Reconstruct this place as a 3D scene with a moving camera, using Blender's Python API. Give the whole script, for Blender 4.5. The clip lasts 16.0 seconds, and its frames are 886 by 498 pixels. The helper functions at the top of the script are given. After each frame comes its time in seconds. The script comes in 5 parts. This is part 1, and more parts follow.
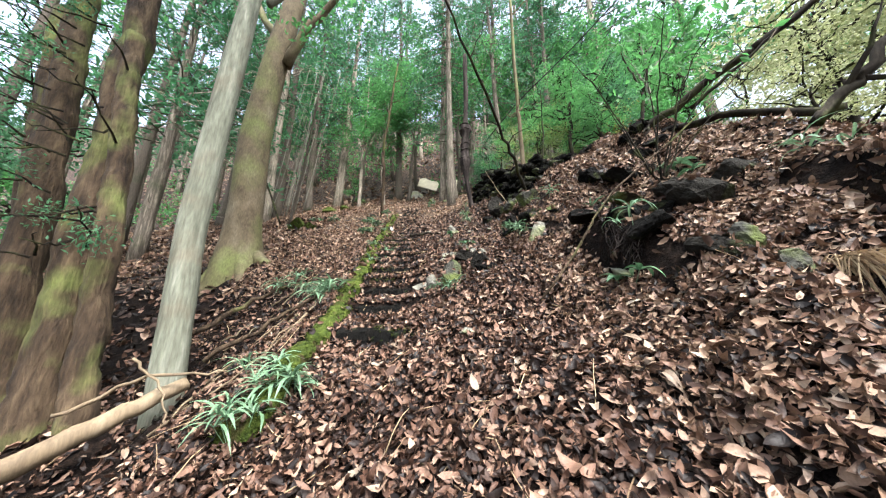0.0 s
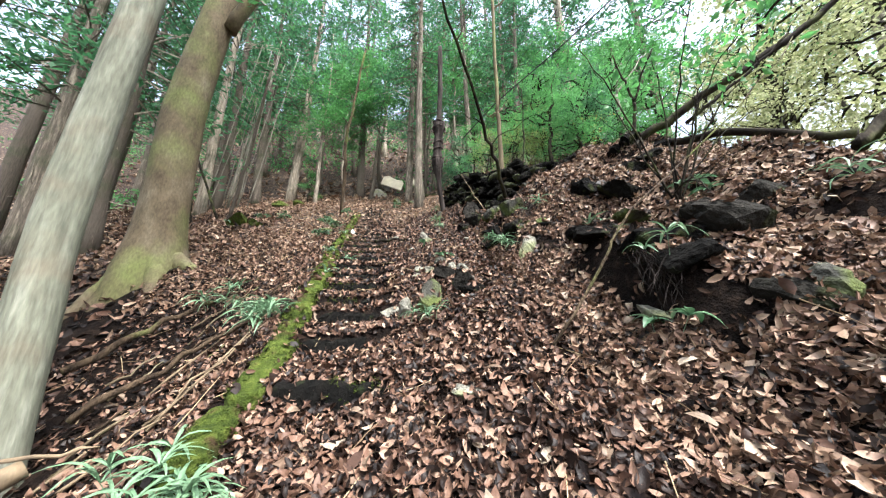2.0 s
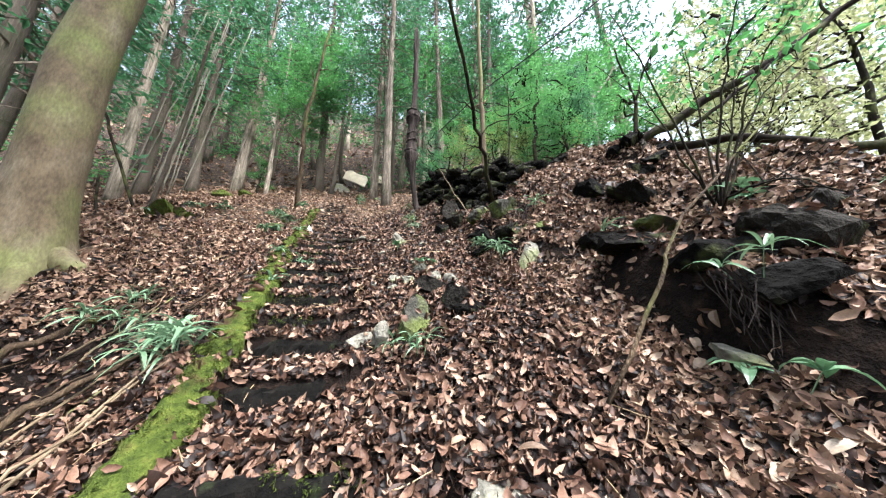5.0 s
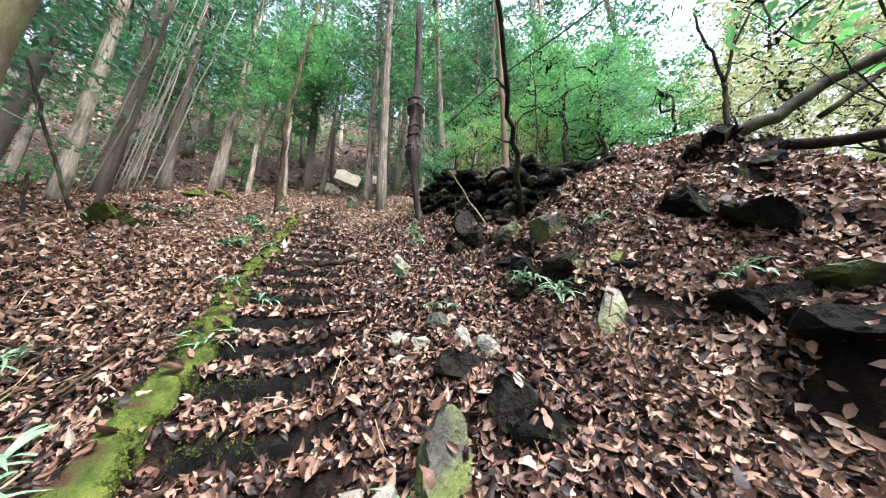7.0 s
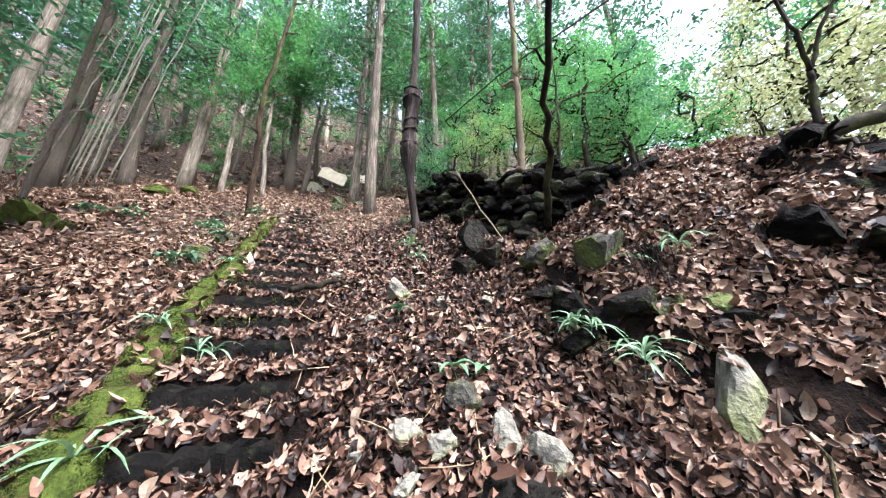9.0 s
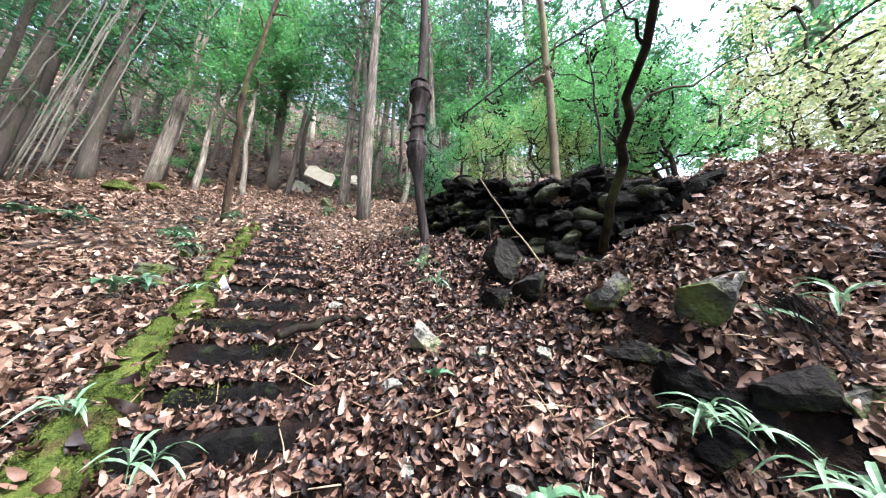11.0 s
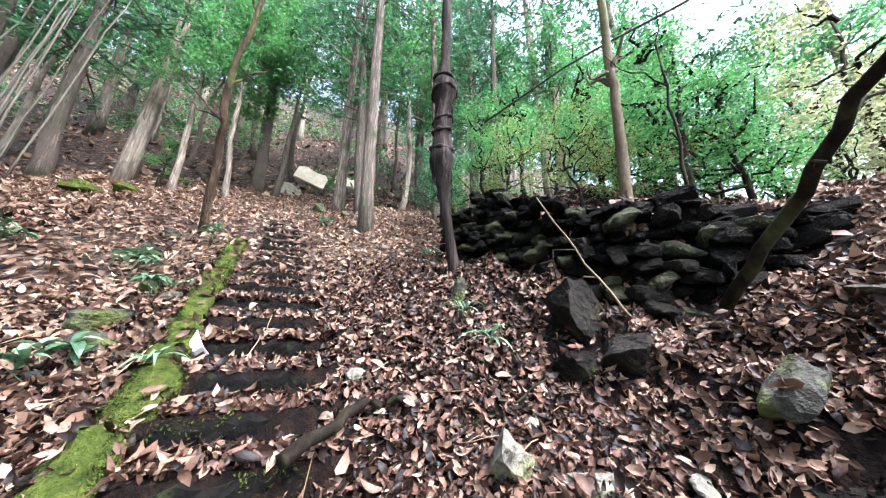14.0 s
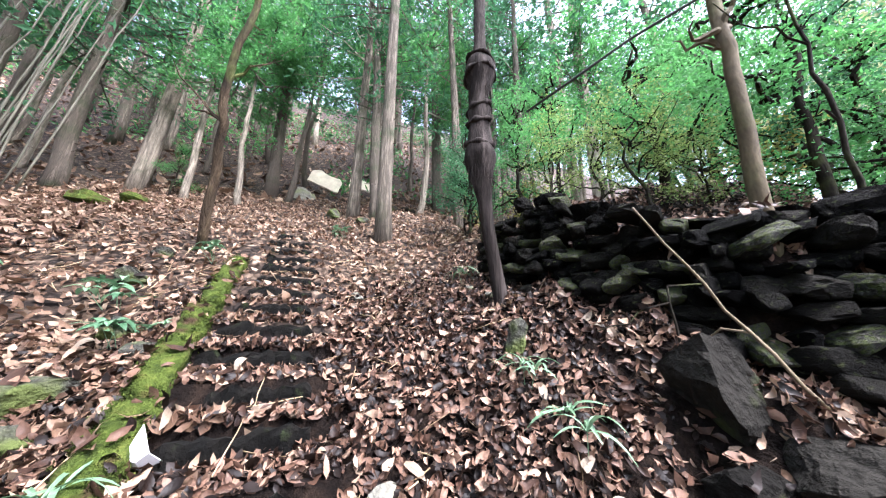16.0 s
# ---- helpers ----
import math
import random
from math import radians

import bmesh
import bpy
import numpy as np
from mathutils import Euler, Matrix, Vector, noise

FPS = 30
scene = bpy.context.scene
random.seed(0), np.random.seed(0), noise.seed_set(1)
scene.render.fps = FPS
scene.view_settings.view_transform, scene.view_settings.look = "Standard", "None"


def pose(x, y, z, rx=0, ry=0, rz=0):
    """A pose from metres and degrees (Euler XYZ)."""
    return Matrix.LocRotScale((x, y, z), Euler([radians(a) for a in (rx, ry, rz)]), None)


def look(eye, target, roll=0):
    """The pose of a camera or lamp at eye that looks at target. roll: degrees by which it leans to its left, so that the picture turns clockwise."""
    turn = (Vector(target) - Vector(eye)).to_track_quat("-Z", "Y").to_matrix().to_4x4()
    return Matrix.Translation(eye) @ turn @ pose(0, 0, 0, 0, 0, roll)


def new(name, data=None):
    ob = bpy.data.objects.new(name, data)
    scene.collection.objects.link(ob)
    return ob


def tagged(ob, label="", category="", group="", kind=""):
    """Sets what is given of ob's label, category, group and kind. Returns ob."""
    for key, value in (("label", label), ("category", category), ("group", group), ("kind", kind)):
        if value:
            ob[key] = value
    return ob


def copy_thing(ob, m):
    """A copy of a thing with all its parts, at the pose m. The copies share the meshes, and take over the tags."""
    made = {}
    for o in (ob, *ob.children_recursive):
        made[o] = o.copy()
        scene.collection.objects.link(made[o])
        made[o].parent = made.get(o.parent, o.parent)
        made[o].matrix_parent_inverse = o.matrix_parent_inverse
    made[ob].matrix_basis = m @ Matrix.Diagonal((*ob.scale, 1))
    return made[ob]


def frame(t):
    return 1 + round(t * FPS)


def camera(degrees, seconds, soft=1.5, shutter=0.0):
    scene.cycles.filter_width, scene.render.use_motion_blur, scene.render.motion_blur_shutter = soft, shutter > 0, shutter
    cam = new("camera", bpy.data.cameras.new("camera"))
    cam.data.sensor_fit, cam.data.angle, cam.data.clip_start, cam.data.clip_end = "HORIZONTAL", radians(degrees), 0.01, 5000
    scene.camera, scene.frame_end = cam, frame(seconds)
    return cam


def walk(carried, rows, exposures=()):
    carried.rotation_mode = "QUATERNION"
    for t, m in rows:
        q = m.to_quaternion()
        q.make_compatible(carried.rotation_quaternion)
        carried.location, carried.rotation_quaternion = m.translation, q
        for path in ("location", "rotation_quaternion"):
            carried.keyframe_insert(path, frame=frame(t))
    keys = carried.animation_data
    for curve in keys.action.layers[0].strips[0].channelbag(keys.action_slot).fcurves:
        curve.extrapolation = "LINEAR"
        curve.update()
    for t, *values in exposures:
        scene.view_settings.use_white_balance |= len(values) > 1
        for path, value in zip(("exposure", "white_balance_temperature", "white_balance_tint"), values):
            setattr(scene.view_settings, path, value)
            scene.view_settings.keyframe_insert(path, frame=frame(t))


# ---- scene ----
cam = camera(113.3, 16.0, soft=1.25)
METRES, EYE, TILT, LEAN, TURN = 5.6, 1.5, 15.0, 0.0, 0.0
ROWS = [
    (0.0, 0.0, 0.0, 0.0, -0.0, 0.0, 0.0),
    (0.5, -0.0069, 0.0163, -0.012, -2.33, 0.06, -0.58),
    (1.0, -0.027, 0.0537, 0.0045, -4.42, 0.13, -1.14),
    (1.5, -0.0344, 0.0779, 0.0197, -6.24, 0.18, -1.59),
    (2.0, -0.0297, 0.1084, 0.0271, -7.85, 0.2, -2.02),
    (2.5, -0.0236, 0.133, 0.039, -9.36, 0.24, -2.44),
    (3.0, -0.0196, 0.1459, 0.0257, -10.94, 0.34, -2.77),
    (3.5, -0.0283, 0.1468, 0.0246, -12.45, 0.46, -3.11),
    (4.0, -0.0459, 0.1629, 0.0218, -13.84, 0.66, -3.4),
    (6.5, -0.0518, 0.3604, 0.0749, -16.39, 0.89, -4.14),
    (7.0, -0.0483, 0.4065, 0.0834, -16.81, 0.93, -4.29),
    (7.5, -0.069, 0.4491, 0.0822, -17.55, 1.15, -4.44),
    (8.0, -0.0641, 0.4876, 0.0907, -18.27, 1.2, -4.58),
    (8.5, -0.0487, 0.5097, 0.1026, -18.91, 1.27, -4.79),
    (11.0, -0.0768, 0.6409, 0.1443, -22.46, 1.85, -5.86),
    (11.5, -0.0847, 0.6851, 0.1564, -23.38, 2.04, -6.13),
    (12.0, -0.0944, 0.7201, 0.1702, -24.43, 2.2, -6.39),
    (12.5, -0.0963, 0.7268, 0.1745, -25.3, 2.32, -6.6),
    (13.0, -0.0968, 0.7315, 0.1736, -25.62, 2.39, -6.67),
    (13.5, -0.107, 0.7509, 0.1758, -25.48, 2.44, -6.67),
    (14.0, -0.1119, 0.7735, 0.1872, -24.91, 2.48, -6.62),
    (14.5, -0.0966, 0.8156, 0.1952, -23.93, 2.25, -6.37),
    (15.0, -0.1015, 0.8442, 0.2035, -23.14, 2.26, -6.22),
    (15.5, -0.1103, 0.8733, 0.2127, -22.57, 2.28, -6.13),
    (16.0, -0.1046, 0.8914, 0.2198, -22.12, 2.2, -6.02),
]
walk(cam, [(t, pose(0, 0, EYE, TILT, LEAN, TURN) @ pose(METRES * x, METRES * y, METRES * z, 90 + pitch, roll, yaw)) for t, x, y, z, yaw, pitch, roll in ROWS], exposures=((0.0, 2.46, 6300, 9), (4.0, 2.58, 6250, 10), (8.0, 2.68, 6050, 16), (16.0, 2.9, 5850, 17)))

# ---- world, sun, exposure ----
world = bpy.data.worlds.new("sky")
scene.world = world
world.use_nodes = True
wn = world.node_tree
sky = wn.nodes.new("ShaderNodeTexSky")
sky.sky_type, sky.sun_disc = "NISHITA", False
sky.sun_elevation, sky.sun_rotation = radians(59), radians(151)
sky.air_density, sky.dust_density = 1.0, 4.0
bg = wn.nodes["Background"]
bg.inputs["Strength"].default_value = 0.15
cloud = wn.nodes.new("ShaderNodeHueSaturation")
cloud.inputs["Saturation"].default_value = 0.6
wn.links.new(sky.outputs[0], cloud.inputs["Color"])
wn.links.new(cloud.outputs[0], bg.inputs[0])
sun = new("sun", bpy.data.lights.new("sun", "SUN"))
sun.data.energy, sun.data.angle, sun.data.color = 2.0, radians(20), (1.0, 0.98, 0.95)
sun.matrix_world = look((6, -11, 21), (0, 0, 0))

# ---- materials ----


def ramp(nt, fac, stops):
    r = nt.nodes.new("ShaderNodeValToRGB")
    el = r.color_ramp.elements
    while len(el) < len(stops):
        el.new(0.5)
    for e, (p, c) in zip(el, stops):
        e.position, e.color = p, (*c, 1)
    nt.links.new(fac, r.inputs[0])
    return r.outputs[0]


def material(name, stops, scale=4.0, rough=0.85, bump=0.3, stretch=(1, 1, 1), fine=60.0, patch=None, random_by="", clear=0.0, spec=0.5, deep=0.02, clump=0.35, grain=0.45):
    """Noise-graded colour at two scales with bump. patch: (colour, scale, low, high) of stains or moss; random_by: island or object."""
    m = bpy.data.materials.new(name)
    m.use_nodes = True
    nt = m.node_tree
    b = nt.nodes["Principled BSDF"]
    b.inputs["Roughness"].default_value = rough
    b.inputs["Specular IOR Level"].default_value = spec
    tc = nt.nodes.new("ShaderNodeTexCoord")
    mp = nt.nodes.new("ShaderNodeMapping")
    mp.inputs["Scale"].default_value = stretch
    nt.links.new(tc.outputs["Object"], mp.inputs[0])
    n1 = nt.nodes.new("ShaderNodeTexNoise")
    n1.inputs["Scale"].default_value, n1.inputs["Detail"].default_value, n1.inputs["Roughness"].default_value = scale, 6, 0.65
    nt.links.new(mp.outputs[0], n1.inputs["Vector"])
    n2 = nt.nodes.new("ShaderNodeTexNoise")
    n2.inputs["Scale"].default_value, n2.inputs["Detail"].default_value = fine, 3
    nt.links.new(mp.outputs[0], n2.inputs["Vector"])
    fac = n1.outputs[0]
    if random_by:
        if random_by == "island":
            g = nt.nodes.new("ShaderNodeNewGeometry")
            rnd = g.outputs["Random Per Island"]
        else:
            g = nt.nodes.new("ShaderNodeObjectInfo")
            rnd = g.outputs["Random"]
        mx = nt.nodes.new("ShaderNodeMath")
        mx.operation = "MULTIPLY_ADD"
        mx.inputs[1].default_value = clump
        sh = nt.nodes.new("ShaderNodeMath")
        sh.operation = "MULTIPLY_ADD"
        sh.inputs[1].default_value, sh.inputs[2].default_value = 1.2 - clump, 0.075 - clump * 0.5
        nt.links.new(rnd, sh.inputs[0])
        nt.links.new(n1.outputs[0], mx.inputs[0])
        nt.links.new(sh.outputs[0], mx.inputs[2])
        fac = mx.outputs[0]
    col = ramp(nt, fac, stops)
    if patch:
        pc, ps, lo, hi = patch
        n3 = nt.nodes.new("ShaderNodeTexNoise")
        n3.inputs["Scale"].default_value, n3.inputs["Detail"].default_value = ps, 5
        nt.links.new(tc.outputs["Object"], n3.inputs["Vector"])
        mr = nt.nodes.new("ShaderNodeMapRange")
        mr.inputs["From Min"].default_value, mr.inputs["From Max"].default_value = lo, hi
        nt.links.new(n3.outputs[0], mr.inputs[0])
        mix = nt.nodes.new("ShaderNodeMix")
        mix.data_type = "RGBA"
        mix.inputs[7].default_value = (*pc, 1)
        nt.links.new(mr.outputs[0], mix.inputs[0])
        nt.links.new(col, mix.inputs[6])
        col = mix.outputs[2]
    hsv = nt.nodes.new("ShaderNodeMix")
    hsv.data_type, hsv.blend_type = "RGBA", "OVERLAY"
    hsv.inputs[0].default_value = grain
    nt.links.new(col, hsv.inputs[6])
    nt.links.new(ramp(nt, n2.outputs[0], [(0.25, (0.3, 0.3, 0.3)), (0.75, (0.7, 0.7, 0.7))]), hsv.inputs[7])
    nt.links.new(hsv.outputs[2], b.inputs["Base Color"])
    if bump:
        bp = nt.nodes.new("ShaderNodeBump")
        bp.inputs["Strength"].default_value, bp.inputs["Distance"].default_value = bump, deep
        add = nt.nodes.new("ShaderNodeMath")
        add.operation = "MULTIPLY_ADD"
        add.inputs[1].default_value = 0.3
        nt.links.new(n2.outputs[0], add.inputs[0])
        nt.links.new(n1.outputs[0], add.inputs[2])
        nt.links.new(add.outputs[0], bp.inputs["Height"])
        nt.links.new(bp.outputs[0], b.inputs["Normal"])
    if clear:
        tr = nt.nodes.new("ShaderNodeBsdfTranslucent")
        nt.links.new(hsv.outputs[2], tr.inputs[0])
        ms = nt.nodes.new("ShaderNodeMixShader")
        ms.inputs[0].default_value = clear
        nt.links.new(b.outputs[0], ms.inputs[1])
        nt.links.new(tr.outputs[0], ms.inputs[2])
        nt.links.new(ms.outputs[0], nt.nodes["Material Output"].inputs[0])
    return m


# Darker than real soil: shade of leaf gaps and hollows is in the colour.
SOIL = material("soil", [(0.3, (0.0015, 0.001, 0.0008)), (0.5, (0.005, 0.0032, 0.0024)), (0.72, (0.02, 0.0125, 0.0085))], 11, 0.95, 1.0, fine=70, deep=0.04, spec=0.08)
def leafy_ground():
    """Soil hidden under a mat of pressed leaves: irregular cells of leaf colour with dark joints."""
    m = bpy.data.materials.new("leafy_ground")
    m.use_nodes = True
    nt = m.node_tree
    b = nt.nodes["Principled BSDF"]
    b.inputs["Roughness"].default_value, b.inputs["Specular IOR Level"].default_value = 0.8, 0.15
    tc = nt.nodes.new("ShaderNodeTexCoord")
    wob = nt.nodes.new("ShaderNodeTexNoise")
    wob.inputs["Scale"].default_value = 9
    shift = nt.nodes.new("ShaderNodeVectorMath")
    shift.operation = "MULTIPLY_ADD"
    shift.inputs[1].default_value = (0.12, 0.12, 0.12)
    nt.links.new(tc.outputs["Object"], wob.inputs["Vector"])
    nt.links.new(wob.outputs["Color"], shift.inputs[0])
    nt.links.new(tc.outputs["Object"], shift.inputs[2])
    cell = nt.nodes.new("ShaderNodeTexVoronoi")
    cell.inputs["Scale"].default_value = 13
    nt.links.new(shift.outputs[0], cell.inputs["Vector"])
    sep = nt.nodes.new("ShaderNodeSeparateColor")
    nt.links.new(cell.outputs["Color"], sep.inputs[0])
    col = ramp(nt, sep.outputs[0], [(0.0, (0.012, 0.008, 0.006)), (0.4, (0.045, 0.029, 0.02)), (0.75, (0.105, 0.072, 0.05)), (1.0, (0.22, 0.165, 0.12))])
    mix = nt.nodes.new("ShaderNodeMix")
    mix.data_type, mix.blend_type = "RGBA", "MULTIPLY"
    mix.inputs[0].default_value = 1.0
    nt.links.new(col, mix.inputs[6])
    nt.links.new(ramp(nt, cell.outputs["Distance"], [(0.25, (1, 1, 1)), (0.62, (0.25, 0.22, 0.2))]), mix.inputs[7])
    nt.links.new(mix.outputs[2], b.inputs["Base Color"])
    bp = nt.nodes.new("ShaderNodeBump")
    bp.invert = True
    bp.inputs["Strength"].default_value, bp.inputs["Distance"].default_value = 0.8, 0.03
    nt.links.new(cell.outputs["Distance"], bp.inputs["Height"])
    nt.links.new(bp.outputs[0], b.inputs["Normal"])
    return m


LEAFY = leafy_ground()
LITTER = material("dry_leaf", [(0.0, (0.0025, 0.0014, 0.001)), (0.34, (0.011, 0.0055, 0.0037)), (0.55, (0.066, 0.034, 0.0222)), (0.8, (0.172, 0.1, 0.068)), (1.0, (0.36, 0.262, 0.188))], 18, 0.5, 0.25, fine=140, random_by="island", clear=0.06, spec=0.2)
# Beige leaves, lightened further to carry sky light on slope and bank.
LITTER_PALE_LIT = material("skylit_beige_leaf", [(0.0, (0.03325, 0.01985, 0.01266)), (0.3, (0.09025, 0.05052, 0.03165)), (0.55, (0.171, 0.10463, 0.06804)), (0.78, (0.266, 0.17865, 0.12264)), (1.0, (0.4275, 0.33378, 0.24527))], 18, 0.55, 0.25, fine=140, random_by="island", clear=0.12, spec=0.16)
BARK_BROWN = material("brown_bark", [(0.3, (0.009, 0.0054, 0.0036)), (0.5, (0.042, 0.0276, 0.0162)), (0.72, (0.102, 0.072, 0.042))], 9, 0.9, 1.0, (1, 1, 0.22), 45, ((0.12, 0.15, 0.04), 1.6, 0.5, 0.75), deep=0.06, grain=0.75, spec=0.2)
BARK_GREY = material("grey_bark", [(0.3, (0.0648, 0.0684, 0.0504)), (0.5, (0.1224, 0.126, 0.0936)), (0.7, (0.1944, 0.198, 0.1584))], 9, 0.85, 0.7, (1, 1, 0.15), 50, ((0.12, 0.1, 0.07), 2.2, 0.52, 0.72), grain=0.75, spec=0.2)
BARK_SMOOTH = material("smooth_bark", [(0.3, (0.0504, 0.036, 0.0216)), (0.5, (0.0936, 0.072, 0.0432)), (0.7, (0.144, 0.1188, 0.0792))], 4, 0.85, 0.6, (1, 1, 0.4), 40, ((0.12, 0.14, 0.045), 1.1, 0.48, 0.7), grain=0.75, spec=0.2)
BARK_CEDAR = material("cedar_bark", [(0.32, (0.08, 0.066, 0.052)), (0.48, (0.25, 0.212, 0.165)), (0.6, (0.36, 0.31, 0.245)), (0.74, (0.5, 0.44, 0.36))], 16, 0.9, 1.0, (1, 1, 0.1), 70, ((0.05, 0.055, 0.03), 1.3, 0.5, 0.66), random_by="object", deep=0.05, clump=0.75, grain=0.8, spec=0.2)
BARK_DARK = material("dark_bark", [(0.3, (0.00414, 0.00325, 0.00228)), (0.5, (0.01152, 0.009035, 0.00624)), (0.7, (0.02538, 0.02132, 0.01386))], 9, 0.9, 0.6, (1, 1, 0.3), 70, ((0.04, 0.045, 0.016), 5, 0.5, 0.68), grain=0.75, spec=0.1)
FIBRE = material("palm_fibre", [(0.3, (0.0065, 0.005, 0.0046)), (0.5, (0.022, 0.0172, 0.0152)), (0.7, (0.062, 0.051, 0.046))], 14, 0.95, 0.9, (1, 1, 0.1), 90, spec=0.1)
DEADWOOD = material("dead_wood", [(0.3, (0.0638, 0.0415, 0.0224)), (0.5, (0.1339, 0.0956, 0.0542)), (0.7, (0.2167, 0.1658, 0.1051))], 6, 0.8, 0.4, (1, 1, 0.12), 60)
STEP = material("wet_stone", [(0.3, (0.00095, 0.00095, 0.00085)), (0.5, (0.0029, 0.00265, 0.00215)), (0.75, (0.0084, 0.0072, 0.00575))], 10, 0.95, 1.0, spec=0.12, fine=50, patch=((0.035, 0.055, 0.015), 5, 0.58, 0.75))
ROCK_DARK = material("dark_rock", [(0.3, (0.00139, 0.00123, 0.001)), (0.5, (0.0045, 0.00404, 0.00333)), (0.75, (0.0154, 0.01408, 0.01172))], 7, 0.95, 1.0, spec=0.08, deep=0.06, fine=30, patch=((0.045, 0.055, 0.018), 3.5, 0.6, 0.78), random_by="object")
ROCK_GREY = material("grey_rock", [(0.3, (0.0715, 0.0683, 0.0553)), (0.5, (0.143, 0.1365, 0.1105)), (0.7, (0.247, 0.234, 0.195))], 7, 0.8, 0.9, deep=0.05, fine=35, patch=((0.13, 0.15, 0.05), 3.0, 0.5, 0.7), spec=0.2)
ROCK_MOSSY = material("mossy_rock", [(0.3, (0.014, 0.014, 0.0112)), (0.5, (0.042, 0.0406, 0.0322)), (0.72, (0.112, 0.1085, 0.0875))], 7, 0.85, 1.0, deep=0.06, fine=35, patch=((0.06, 0.075, 0.02), 4.5, 0.44, 0.58), spec=0.2)
MOSS = material("moss", [(0.3, (0.014, 0.022, 0.005)), (0.5, (0.045, 0.064, 0.011)), (0.75, (0.11, 0.125, 0.026))], 14, 1.0, 1.0, fine=120, spec=0.1, patch=((0.035, 0.02, 0.012), 7, 0.54, 0.66), deep=0.05)
GREEN_DEEP = material("cedar_foliage", [(0.0, (0.02541, 0.08316, 0.03731)), (0.5, (0.06353, 0.1901, 0.07995)), (1.0, (0.1525, 0.3326, 0.1333))], 0.5, 0.6, 0.0, fine=9, random_by="island", clear=0.5, clump=0.8)
GREEN_MID = material("green_leaf", [(0.0, (0.04374, 0.1483, 0.04493)), (0.5, (0.1021, 0.2966, 0.08237)), (1.0, (0.2624, 0.4791, 0.1498))], 1.0, 0.5, 0.0, fine=9, random_by="island", clear=0.55, clump=0.8)
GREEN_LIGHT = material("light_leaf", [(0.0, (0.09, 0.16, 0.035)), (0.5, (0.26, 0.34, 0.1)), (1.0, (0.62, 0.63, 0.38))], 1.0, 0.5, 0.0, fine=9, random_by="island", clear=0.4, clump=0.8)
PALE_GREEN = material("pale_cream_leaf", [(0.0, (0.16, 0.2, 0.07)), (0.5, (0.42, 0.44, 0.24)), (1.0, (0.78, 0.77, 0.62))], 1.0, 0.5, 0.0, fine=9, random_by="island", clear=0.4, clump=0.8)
BLADE = material("bamboo_grass_leaf", [(0.0, (0.035, 0.09, 0.04)), (0.5, (0.095, 0.18, 0.095)), (1.0, (0.28, 0.38, 0.25))], 8, 0.45, 0.1, fine=60, random_by="island", clear=0.25)
BROADLEAF = material("dull_leaf", [(0.0, (0.03, 0.08, 0.035)), (0.5, (0.07, 0.15, 0.075)), (1.0, (0.18, 0.28, 0.16))], 6, 0.45, 0.1, fine=50, random_by="object", clear=0.25)
YELLOW = material("yellow_leaf", [(0.0, (0.12, 0.119, 0.02)), (0.5, (0.252, 0.238, 0.05)), (1.0, (0.39, 0.385, 0.15))], 1.0, 0.5, 0.0, fine=9, random_by="island", clear=0.4)
CANE = material("dead_cane", [(0.3, (0.066, 0.06, 0.0406)), (0.5, (0.114, 0.105, 0.0754)), (0.7, (0.168, 0.156, 0.116))], 5, 0.6, 0.2, (1, 1, 0.2), 40)
STRAW = material("dry_grass", [(0.0, (0.1, 0.06, 0.03)), (0.5, (0.27, 0.18, 0.1)), (1.0, (0.48, 0.37, 0.22))], 8, 0.8, 0.1, fine=60, random_by="island", clear=0.1)
BOARD = material("pale_board", [(0.3, (0.45, 0.4, 0.28)), (0.7, (0.7, 0.64, 0.48))], 3, 0.7, 0.2, fine=30)
PAPER = material("white_scrap", [(0.3, (0.65, 0.64, 0.66)), (0.7, (0.85, 0.85, 0.87))], 8, 0.5, 0.2, fine=40)
CABLE = material("black_cable", [(0.3, (0.01, 0.01, 0.01)), (0.7, (0.03, 0.03, 0.03))], 8, 0.6, 0.0)

# ---- shared shapes ----


def vnoise(x, y, seed=0):
    """Smooth value noise in -1..1 on numpy arrays."""
    xi, yi = np.floor(x).astype(np.int64), np.floor(y).astype(np.int64)
    fx, fy = x - xi, y - yi
    fx, fy = fx * fx * (3 - 2 * fx), fy * fy * (3 - 2 * fy)

    def hsh(a, b):
        h = (a * 374761393 + b * 668265263 + seed * 2147483647) & 0xFFFFFFFF
        h = ((h ^ (h >> 13)) * 1274126177) & 0xFFFFFFFF
        return ((h ^ (h >> 16)) & 0xFFFF) / 32767.5 - 1
    a = hsh(xi, yi) * (1 - fx) + hsh(xi + 1, yi) * fx
    b = hsh(xi, yi + 1) * (1 - fx) + hsh(xi + 1, yi + 1) * fx
    return a * (1 - fy) + b * fy


def step01(v, a, b):
    t = np.clip((v - a) / (b - a), 0, 1)
    return t * t * (3 - 2 * t)


def curb_x(y):
    return np.interp(y, [1.9, 2.9, 3.6, 4.5, 6.3, 9.0], [-1.12, -1.06, -1.08, -1.17, -1.28, -1.43])


def profile(y):
    """Height of the path up the hillside."""
    return np.interp(y, [-60, -20, -3, 2.6, 9.5, 14.2, 19, 30, 60, 400], [-20, -8.5, -1.75, 1.38, 5.52, 7.9, 11.2, 21.5, 50, 95])


